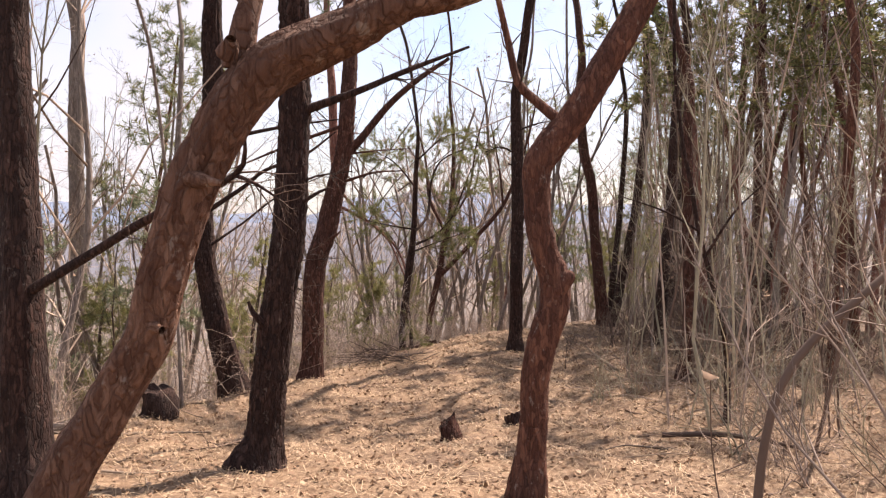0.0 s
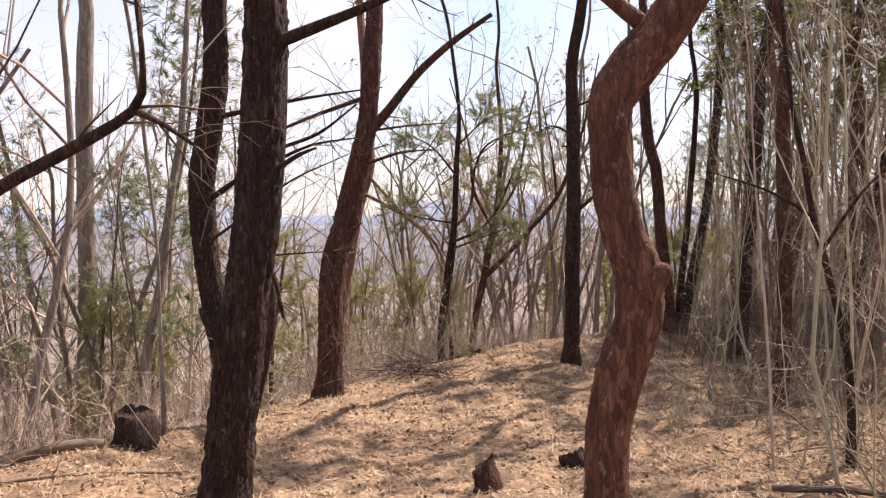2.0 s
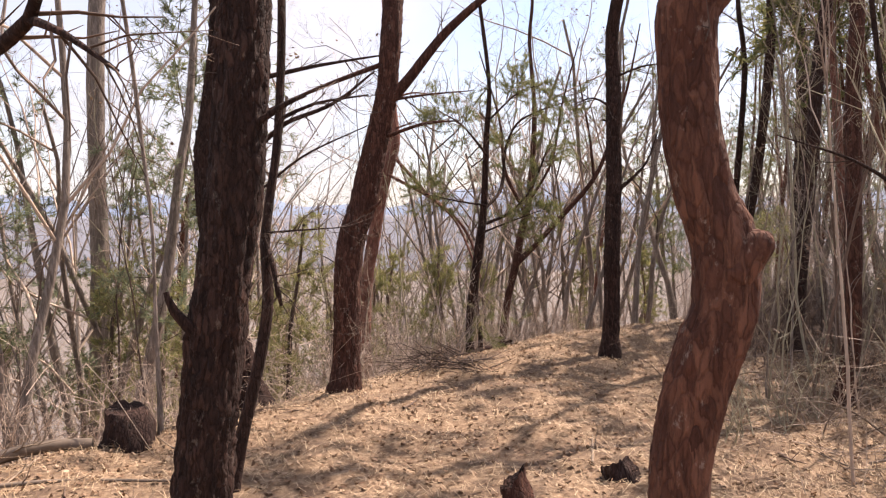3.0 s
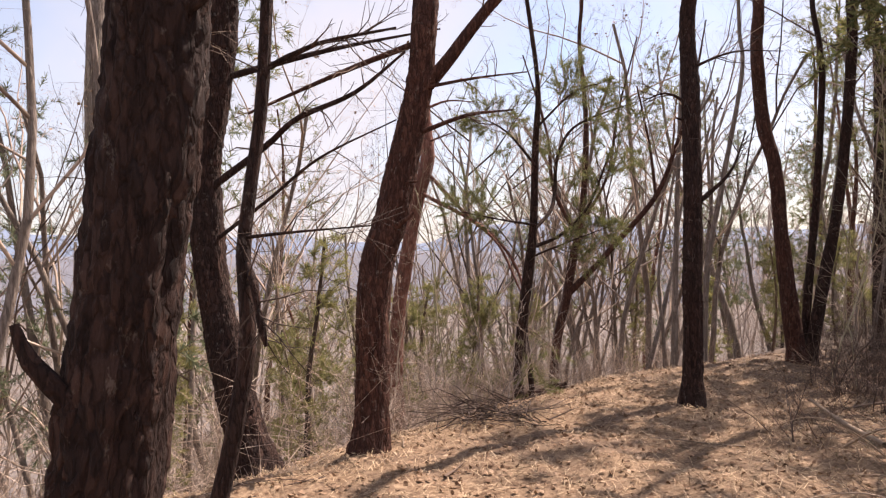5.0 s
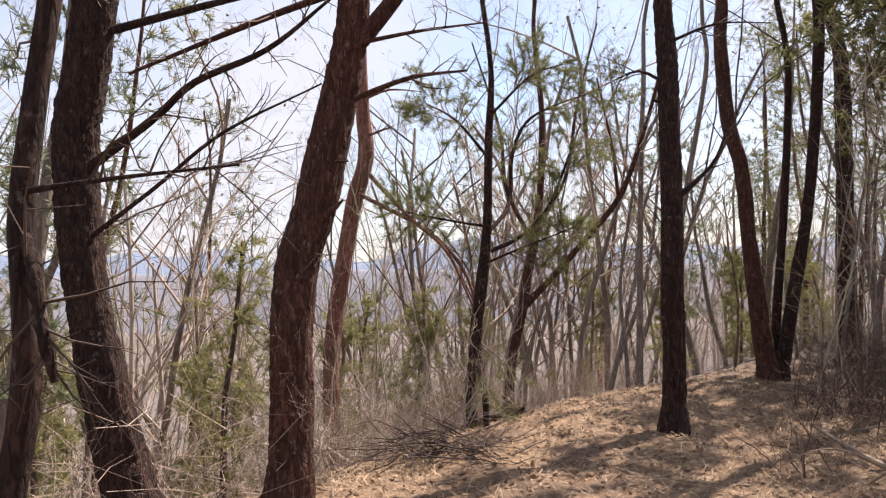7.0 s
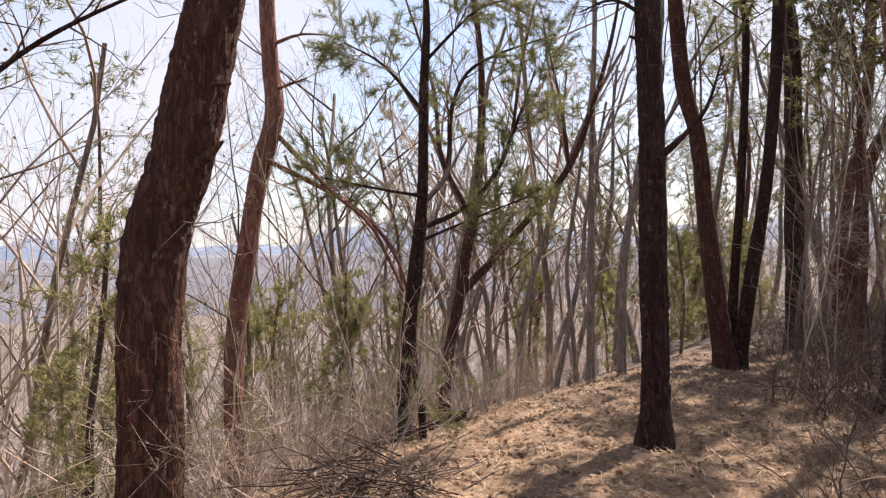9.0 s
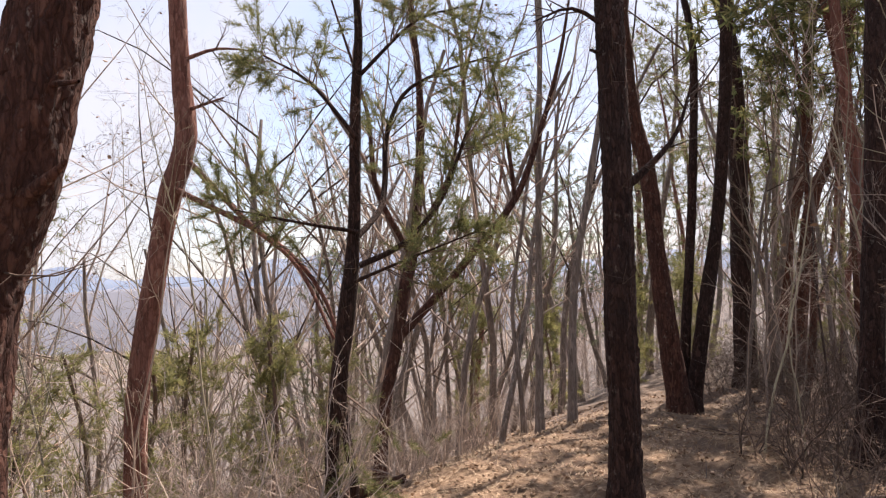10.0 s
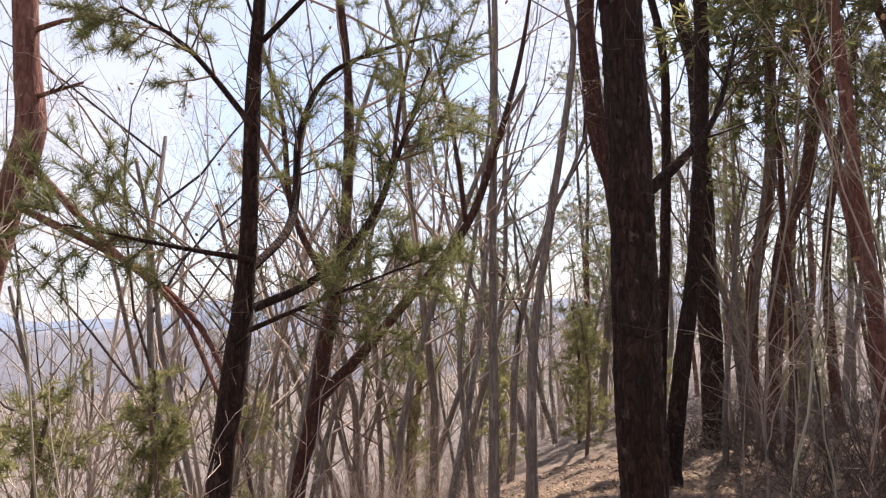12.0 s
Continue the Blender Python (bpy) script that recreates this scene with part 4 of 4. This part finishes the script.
scatter(bares, [(1.2, 20.0), (1.3, 25.0), (1.9, 30.0), (0.7, 21.4), (-0.7, 20.8), (3.1, 24.4), (-2.3, 22.0), (0.2, 23.6), (-5.6, 19.0), (-7.4, 21.5)] + spots(rng, 26, -9, 6, 21.5, 36, 2.3, below_edge) + spots(rng, 16, -3, 6.5, 22, 29, 1.9) + spots(rng, 10, -14, -6, 9, 20, 3, below_edge) + spots(rng, 8, -8.5, -4.6, 9.5, 17, 3, below_edge) + spots(rng, 12, 6, 14, 9, 20, 2.6, right_side) + spots(rng, 24, 3.5, 16, 22, 40, 2.3, right_side), rng, 3)
pines = [pine_form(500 + k, 9 + 0.9 * k, (PINE_PINK, PINE_RED)[k % 2], needle=NEEDLE) for k in range(4)]
scatter(pines, [(1.9, 28.4)] + spots(rng, 18, 7, 17, 24, 40, 2.6, right_side) + spots(rng, 4, -15, -6, 10, 26, 4, below_edge), rng, 3)
# Added pines, set so their crowns shade the brush right of the path.
shade_pines = [pine_form(540 + k, 10.5 + k, (PINE_PINK, PINE_RED)[k % 2], 0.5, per=18, reach=0.21, needle=NEEDLE, broad=0.014) for k in range(2)]
scatter(shade_pines, [(7.2, 17.0), (8.6, 15.9), (6.4, 18.9), (8.4, 18.4), (9.6, 17.6), (8.9, 19.6), (10.4, 18.2), (9.8, 22.0), (8.6, 21.4), (7.4, 22.8), (11.2, 21.5), (9.8, 24.6), (12.6, 24.0), (11.4, 19.6)], rng, 3)
firs = [pine_form(600 + k, 3.1 + 0.45 * k, TWIG_DARK, 0.1, "young_conifer", "young conifer with soft yellowish-green needles", 15, 0.2, NEEDLE_SOFT, 0.0052) for k in range(3)]
scatter(firs, [(-2.0, 19.6), (-2.9, 19.2), (-2.4, 20.6), (-4.6, 16.6), (-6.3, 14.2), (-7.2, 16.3), (-1.2, 22.5), (-5.6, 20.5), (-8.8, 13.0), (-3.3, 17.9), (-5.2, 13.6), (-4.4, 19.8), (3.2, 25.5), (1.2, 24.2), (-9.5, 18.5), (5.6, 28.0), (6.6, 26.4), (8.4, 29.6), (10.6, 27.0), (4.6, 24.6), (12.4, 29.5), (9.4, 33.0), (7.0, 31.5), (-3.9, 15.2)], rng, 2)


tall_firs = [pine_form(640 + k, 7.6 + 1.4 * k, GREY_BARK, 0.2, "young_conifer", "slim conifer with grey-green needles on the slope", 14, 0.15, (NEEDLE_SAGE, NEEDLE)[k % 2], 0.0055) for k in range(2)]
scatter(tall_firs, [(-5.4, 9.8), (-6.6, 11.0), (-5.2, 12.4), (-6.4, 13.6), (-7.6, 15.2), (-8.9, 16.4), (-10.2, 14.2), (-6.9, 18.4), (-5.9, 11.2), (-8.4, 12.2), (3.4, 30.0), (5.2, 33.0), (2.0, 32.0), (6.6, 29.0), (8.2, 31.5), (0.5, 29.0), (-1.6, 27.0), (9.8, 28.0), (11.5, 30.0), (7.6, 34.0), (13.0, 27.0), (4.4, 27.5), (10.2, 33.5), (14.5, 31.0), (6.0, 31.0)], rng, 2)


def undergrowth(name, label, count, seed, x0, x1, y0, y1, where, mat, tall):
    """A tangle of fine shoots, far too many to count: curved three-sided stalks."""
    rng = np.random.default_rng(seed)
    n = count * 6
    x, y = rng.uniform(x0, x1, n), rng.uniform(y0, y1, n)
    clump = np.sin(x * 1.9 + 2 * np.sin(y * 0.8)) + np.sin(y * 1.5 + 1.3 * np.sin(x * 1.1))
    way = np.interp(y, WAY[:, 1], WAY[:, 0])
    keep = where(x, y, way) & (clump > rng.uniform(-2.4, 1.2, n))
    x, y = x[keep][:count], y[keep][:count]
    n = len(x)
    base = np.stack([x, y, height(x, y) + np.where(rng.random(n) < 0.4, rng.uniform(0, 0.9, n), -0.03)], 1)
    d = np.stack([rng.normal(0, 0.8, n), rng.normal(0, 0.8, n), rng.uniform(-0.25, 0.9, n)], 1)
    d /= np.linalg.norm(d, axis=1)[:, None]
    ln = (tall * rng.uniform(0.3, 1.15, n))[:, None]
    turn = rng.normal(0, 0.38, (n, 3)) * ln
    pts = [base, base + d * ln * 0.5 + turn * 0.25, base + d * ln + turn]
    a = np.cross(d, rng.normal(0, 1, (n, 3)))
    a /= np.linalg.norm(a, axis=1)[:, None]
    b = np.cross(d, a)
    r = rng.uniform(0.0015, 0.0048, (n, 1))
    v = np.stack([p + (a * math.cos(q) + b * math.sin(q)) * r * w for p, w in zip(pts, (1.0, 0.75, 0.35)) for q in (0.0, 2.094, 4.189)], 1).reshape(-1, 3)
    cell = np.array([(i * 3 + j, i * 3 + (j + 1) % 3, i * 3 + 3 + (j + 1) % 3, i * 3 + 3 + j) for i in (0, 1) for j in (0, 1, 2)])
    f = (np.arange(n)[:, None, None] * 9 + cell[None]).reshape(-1, 4)
    tagged(new(name, quads(name, v, f, mat)), label, "undergrowth", "", "stuff")


undergrowth("undergrowth", "fine leafless shoots tangled down the slope, coloured pale as if sunlit", 12000, 51, -10, 6, 9.5, 28, lambda x, y, w: (x < edge(y) - 0.4) & (np.abs(x - w) > 2.5), TWIG_LIT, 0.85)
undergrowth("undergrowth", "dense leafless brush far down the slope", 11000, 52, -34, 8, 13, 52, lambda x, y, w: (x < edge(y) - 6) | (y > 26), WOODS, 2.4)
undergrowth("undergrowth", "fine pale leafless shoots in the brush", 1500, 59, 1.6, 8.5, 6.0, 13, lambda x, y, w: x > w + 2.4, TWIG, 0.6)
undergrowth("undergrowth", "fine brown leafless shoots tangled in the brush", 2600, 53, 1.6, 9.5, 12, 23, lambda x, y, w: x > w + 2.0, TWIG_DARK, 0.85)
undergrowth("undergrowth", "dull brown leafless shoots deep in the wood", 5200, 57, 3.5, 15, 20, 36, lambda x, y, w: x > w + 1.6, TWIG, 1.5)


def far_woods():
    """Woods beyond the ones that can be told apart: one mass of trunks, branches and twigs."""
    rng = np.random.default_rng(77)
    vs, fs, n = [], [], 0
    kinds = []
    for k in range(5):
        m = Mesher()
        tall = 7 + k
        line = wander(rng, (0, 0, -0.5), (0, 0, 1), tall * 0.7, 6, 0.06, 0.02)
        m.tube(line, np.linspace(0.065, 0.025, 7), 5)
        for _ in range(9):
            i = rng.integers(1, 6)
            limb = wander(rng, line[i], side_way(rng, line[i + 1] - line[i], rng.uniform(0.4, 0.8)), tall * 0.38, 4, 0.14, 0.06)
            m.tube(limb, np.linspace(0.022, 0.007, 5), 3)
            twigs(rng, m, limb, 0.016, 10, tall * 0.14, 0, 0.75, 0.1, 0.05)
        kinds.append(m.arrays())
    for _ in range(480):
        if rng.random() < 0.68:
            y = 14 + 62 * rng.random() ** 1.5
            x = float(edge(y)) - 8 * (y < 30) - 55 * rng.random() ** 1.4
        else:
            y = rng.uniform(16, 90)
            x = rng.uniform(max(9, float(edge(y)) + 2), 70)
        v, f = kinds[rng.integers(0, 5)]
        a, s = rng.uniform(0, 2 * math.pi), rng.uniform(0.7, 1.15)
        c, d = math.cos(a) * s, math.sin(a) * s
        vs.append(np.stack([v[:, 0] * c - v[:, 1] * d + x, v[:, 0] * d + v[:, 1] * c + y, v[:, 2] * s + hill(x, y)], 1))
        fs.append(f + n)
        n += len(v)
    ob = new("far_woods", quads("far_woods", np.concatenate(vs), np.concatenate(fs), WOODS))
    tagged(ob, "grey-brown leafless woods down the slope and beyond, paled for haze", "woods", "", "stuff")


far_woods()


# ---- on the ground ----
def stump(x, y, tall, r, label, seed, mat=None):
    z = hill(x, y)
    thing = root("stump", x, y, z, label, "stump")
    m = Mesher()
    k = 26
    pts = np.array([(0.03 * math.sin(i * 0.4), 0.02 * i / 10, -0.12 + (tall + 0.12) * i / 10) for i in range(11)])
    m.tube(pts, r * np.linspace(1.35, 0.9, 11), k, 0.3, seed=seed)
    v, f = m.arrays()
    rng = np.random.default_rng(seed)
    v[-k:, 2] += 0.25 * tall * np.sin(np.arange(k) * 2 * math.pi / k + seed) + rng.normal(0, 0.018, k)
    body = Mesher()
    body.add(v, f)
    part("body", body, mat or PINE_DARK, thing)
    top = v[-k:] * (1, 1, 1)
    inner = top.copy()
    inner[:, :2] = inner[:, :2].mean(0) + (inner[:, :2] - inner[:, :2].mean(0)) * 0.08
    inner[:, 2] = top[:, 2].mean() - 0.04
    cap = Mesher()
    i = np.arange(k)
    cap.add(np.concatenate([top, inner]), np.stack([i, (i + 1) % k, k + (i + 1) % k, k + i], 1))
    part("broken_top", cap, PINE_DARK, thing, "dark rotten wood")
    return thing


stump(0.29, 7.95, 0.2, 0.095, "small brown broken stump in the middle of the path", 4, PINE_BROWN)
stump(1.05, 8.75, 0.09, 0.12, "low rotten stump beside the path", 6)
stump(-3.41, 9.39, 0.34, 0.2, "dark weathered tree stump on the slope edge", 8)


def fallen(name, label, rows, mat, seed, side=8, length=0.5, category="branch", group=""):
    """A fallen log or branch through rows of x, y, height over the ground, radius."""
    rng = np.random.default_rng(seed)
    x0, y0 = rows[0][:2]
    z0 = hill(x0, y0)
    thing = root(name, x0, y0, z0, label, category, group)
    line = np.array([(x - x0, y - y0, hill(x, y) + h - z0, r) for x, y, h, r in rows])
    p, r = spline(line, 0.08)
    m = Mesher()
    m.tube(p, r, 9, 0.2, seed=seed)
    part("stem", m, mat, thing)
    if side:
        f = Mesher()
        twigs(rng, f, p, r[0], side, length, 1, 0.7, 0.2, 0.02)
        part("crown", f, mat, thing)
    return thing


fallen("fallen_log", "grey fallen log lying along the slope edge", [(-5.2, 7.9, 0.06, 0.06), (-4.6, 8.5, 0.08, 0.06), (-4.0, 8.95, 0.1, 0.055), (-3.6, 9.15, 0.05, 0.05)], DEAD_WOOD, 61, 8, 0.6, "log")
fallen("fallen_branch", "thin fallen branch across the leaf litter", [(-4.2, 7.6, 0.03, 0.018), (-3.2, 7.9, 0.03, 0.016), (-2.3, 8.1, 0.03, 0.01)], DEAD_WOOD, 63, 5)
fallen("fallen_branch", "bent dead branch lying in the brush", [(2.6, 8.2, 0.05, 0.03), (3.3, 8.0, 0.12, 0.026), (4.2, 7.8, 0.06, 0.016)], TWIG_DARK, 65, 8)
fallen("fallen_branch", "pale dead branch lying in the brush", [(3.0, 12.8, 0.03, 0.03), (2.8, 13.4, 0.1, 0.025), (2.7, 14.2, 0.2, 0.015)], DEAD_WOOD, 67, 8)
fallen("fallen_log", "brown fallen log below the young pine", [(-1.6, 17.6, 0.1, 0.07), (-1.0, 17.2, 0.12, 0.06), (-0.2, 16.9, 0.1, 0.05)], PINE_BROWN, 69, 4, 0.5, "log")


def seedling(x, y, tall):
    """A thin leafless shoot that still holds one withered leaf."""
    rng = np.random.default_rng(17)
    thing = root("seedling", x, y, hill(x, y), "thin bare seedling holding one orange withered leaf", "sapling")
    line = wander(rng, (0, 0, -0.05), (0.03, 0, 1), tall, 9, 0.07, 0.02)
    m = Mesher()
    m.tube(line, np.linspace(0.006, 0.002, 10), 5)
    part("stem", m, TWIG_DARK, thing)
    lm = Mesher()
    flakes(rng, lm, line[-1:] + (0, 0, 0.01), 0.07)
    part("leaf", lm, LITTER, thing, "withered orange leaf")


seedling(1.45, 2.76, 1.22)
tall_tree("young_tree", "thin dead tree leaning over in the brush", up([(3.9, 4.2, 2.3, 0.014), (3.3, 4.05, 1.75, 0.018), (2.7, 3.95, 1.3, 0.02), (2.22, 3.9, 0.86, 0.022), (2.05, 3.88, 0.42, 0.022), (2.0, 3.88, -0.2, 0.024)]), TWIG_DARK, 2.6, [], 0.12, 12, 71, None, wood=TWIG, dead=26, twig_len=0.7)
rng = np.random.default_rng(909)
for k in range(70):
    right = k % 3
    x, y = (spots(rng, 1, 1.6, 7, 5, 20, 1.2, right_side) if right else spots(rng, 1, -5, 1, 5, 16, 1.0, lambda a, b: a > float(edge(b)) - 1.5))[0]
    a, ln = rng.uniform(0, 2 * math.pi), rng.uniform(0.35, 1.3)
    r = rng.uniform(0.005, 0.014)
    rows = [(x + math.cos(a) * ln * u, y + math.sin(a) * ln * u, 0.015 + 0.06 * rng.random() * right * u, r * (1 - 0.7 * u)) for u in (0, 0.35, 0.7, 1)]
    fallen("fallen_stick", "thin dead stick lying on the leaf litter", rows, (DEAD_WOOD, TWIG_DARK)[k % 2], 700 + k, 3, ln * 0.35, "stick", "sticks on the ground")


for k in range(18):
    x, y = spots(rng, 1, 2.4, 6, 8.5, 18, 2.2, right_side)[0]
    a, ln = rng.uniform(0, 2 * math.pi), rng.uniform(0.6, 1.3)
    r, lift = rng.uniform(0.006, 0.014), rng.uniform(0.05, 0.35)
    rows = [(x + math.cos(a + 0.3 * u) * ln * u, y + math.sin(a + 0.3 * u) * ln * u, 0.01 + lift * math.sin(2.4 * u), r * (1 - 0.75 * u)) for u in (0, 0.25, 0.5, 0.75, 1)]
    fallen("dead_branch", "pale arching dead branch in the brush", rows, (DEAD_WOOD, TWIG, TWIG_DARK)[k % 3], 900 + k, 7, ln * 0.3, "branch", "dead branches in the brush")


def brush_pile(x, y):
    rng = np.random.default_rng(31)
    thing = root("brush_pile", x, y, hill(x, y), "low heap of dark dead twigs beside the pine", "brush")
    m = Mesher()
    for _ in range(170):
        a = rng.uniform(0, 2 * math.pi)
        p = np.array([rng.normal(0, 0.3), rng.normal(0, 0.2), 0])
        p[2] = abs(rng.normal(0.06, 0.06))
        line = wander(rng, p, (math.cos(a), math.sin(a), rng.normal(0.05, 0.2)), rng.uniform(0.3, 0.8), 3, 0.2, -0.05)
        line[:, 2] = np.maximum(line[:, 2], [hill(x + q[0], y + q[1]) - hill(x, y) for q in line])
        m.tube(line, np.linspace(rng.uniform(0.004, 0.01), 0.002, 4), 3)
    tagged(part("branch_frame", m, TWIG_DARK, thing), "tangled dead twigs")


brush_pile(-1.0, 13.4)


def azalea(x, y, tall, seed, share):
    rng = np.random.default_rng(seed)
    thing = root("azalea", x, y, hill(x, y), "bare azalea shrub with few pale pink blossoms", "shrub")
    tips = []
    for _ in range(6):
        way = rng.normal(0, 0.3, 3) * (1, 1, 0) + (0, 0, 1)
        line = wander(rng, (0, 0, -0.05), way, tall * rng.uniform(0.8, 1.1), 7, 0.12, 0.02)
        m, f = Mesher(), Mesher()
        m.tube(line, np.linspace(0.009, 0.002, 8), 6)
        part("stem", m, TWIG, thing)
        twigs(rng, f, line, 0.012, 8, 0.6, 1, 0.7, 0.3, 0.03, tips)
        part("crown", f, TWIG, thing)
    top = np.array([t[0] for t in tips if t[0][2] > tall * 0.9])
    top = top[rng.random(len(top)) < share]
    pm = Mesher()
    for _ in range(5):
        flakes(rng, pm, top + rng.normal(0, 0.012, top.shape), 0.03)
    part("blossom", pm, PETAL, thing, "pale pink petals")


azalea(2.3, 2.4, 2.4, 14, 0.07)


def litter():
    rng = np.random.default_rng(8)
    n = 40000
    x, y = rng.uniform(-6, 7, n), rng.uniform(-1, 24, n)
    m = Mesher()
    flakes(rng, m, np.stack([x, y, height(x, y) + tufts(x, y) + 0.008 + 0.016 * rng.random(n)], 1), 0.052)
    ob = new("leaf_litter", m.mesh("leaf_litter", LITTER, False))
    tagged(ob, "dry brown oak leaves strewn over the ground", "leaves", "", "stuff")
    k = 120000
    x, y = rng.uniform(-5, 5, k), rng.uniform(-1, 21, k)
    t = tufts(x, y)
    keep = t > rng.normal(0.002, 0.016, k)
    x, y, t = x[keep], y[keep], t[keep]
    k = len(x)
    a = rng.uniform(0, 2 * math.pi, k)
    d = np.stack([np.cos(a), np.sin(a), rng.normal(0.05, 0.3, k)], 1) * rng.uniform(0.03, 0.075, (k, 1))
    w = np.stack([-np.sin(a), np.cos(a), np.zeros(k)], 1) * 0.0024
    p = np.stack([x, y, height(x, y) + t + 0.012 + 0.02 * rng.random(k)], 1)
    v = np.stack([p - d - w, p - d + w, p + d + w, p + d - w], 1).reshape(-1, 3)
    ob = new("needle_litter", quads("needle_litter", v, np.arange(k * 4).reshape(-1, 4), NEEDLE_BROWN, False))
    tagged(ob, "fallen brown pine needles over the path", "foliage", "", "stuff")


litter()


def dry_grass():
    """Bent straw-coloured blades in tufts beside the path."""
    rng = np.random.default_rng(88)
    cx, cy = rng.uniform(-3.6, 4.2, 900), rng.uniform(3.5, 19, 900)
    way = np.interp(cy, WAY[:, 1], WAY[:, 0])
    keep = (np.abs(cx - way) > rng.uniform(0.75, 1.5, 900)) & (cx > edge(cy) - 1.2)
    cx, cy = np.repeat(cx[keep], 15), np.repeat(cy[keep], 15)
    n = len(cx)
    x, y = cx + rng.normal(0, 0.07, n), cy + rng.normal(0, 0.07, n)
    p = np.stack([x, y, height(x, y) - 0.01], 1)
    d = np.stack([rng.normal(0, 0.7, n), rng.normal(0, 0.7, n), rng.uniform(0.35, 1, n)], 1) * rng.uniform(0.05, 0.17, (n, 1))
    w = np.cross(d, (0, 0, 1.0))
    w *= 0.0018 / (np.linalg.norm(w, axis=1)[:, None] + 1e-9)
    mid, tip = p + d * 0.6, p + d * (1.1, 1.1, 0.8)
    v = np.stack([p - w, p + w, mid + w, mid - w, tip + w * 0.2, tip - w * 0.2], 1).reshape(-1, 3)
    k = np.arange(n)[:, None] * 6
    f = np.concatenate([k + (0, 1, 2, 3), k + (3, 2, 4, 5)])
    tagged(new("dry_grass", quads("dry_grass", v, f, NEEDLE_BROWN, False)), "short dry straw-coloured grass beside the path", "grass", "", "stuff")


dry_grass()
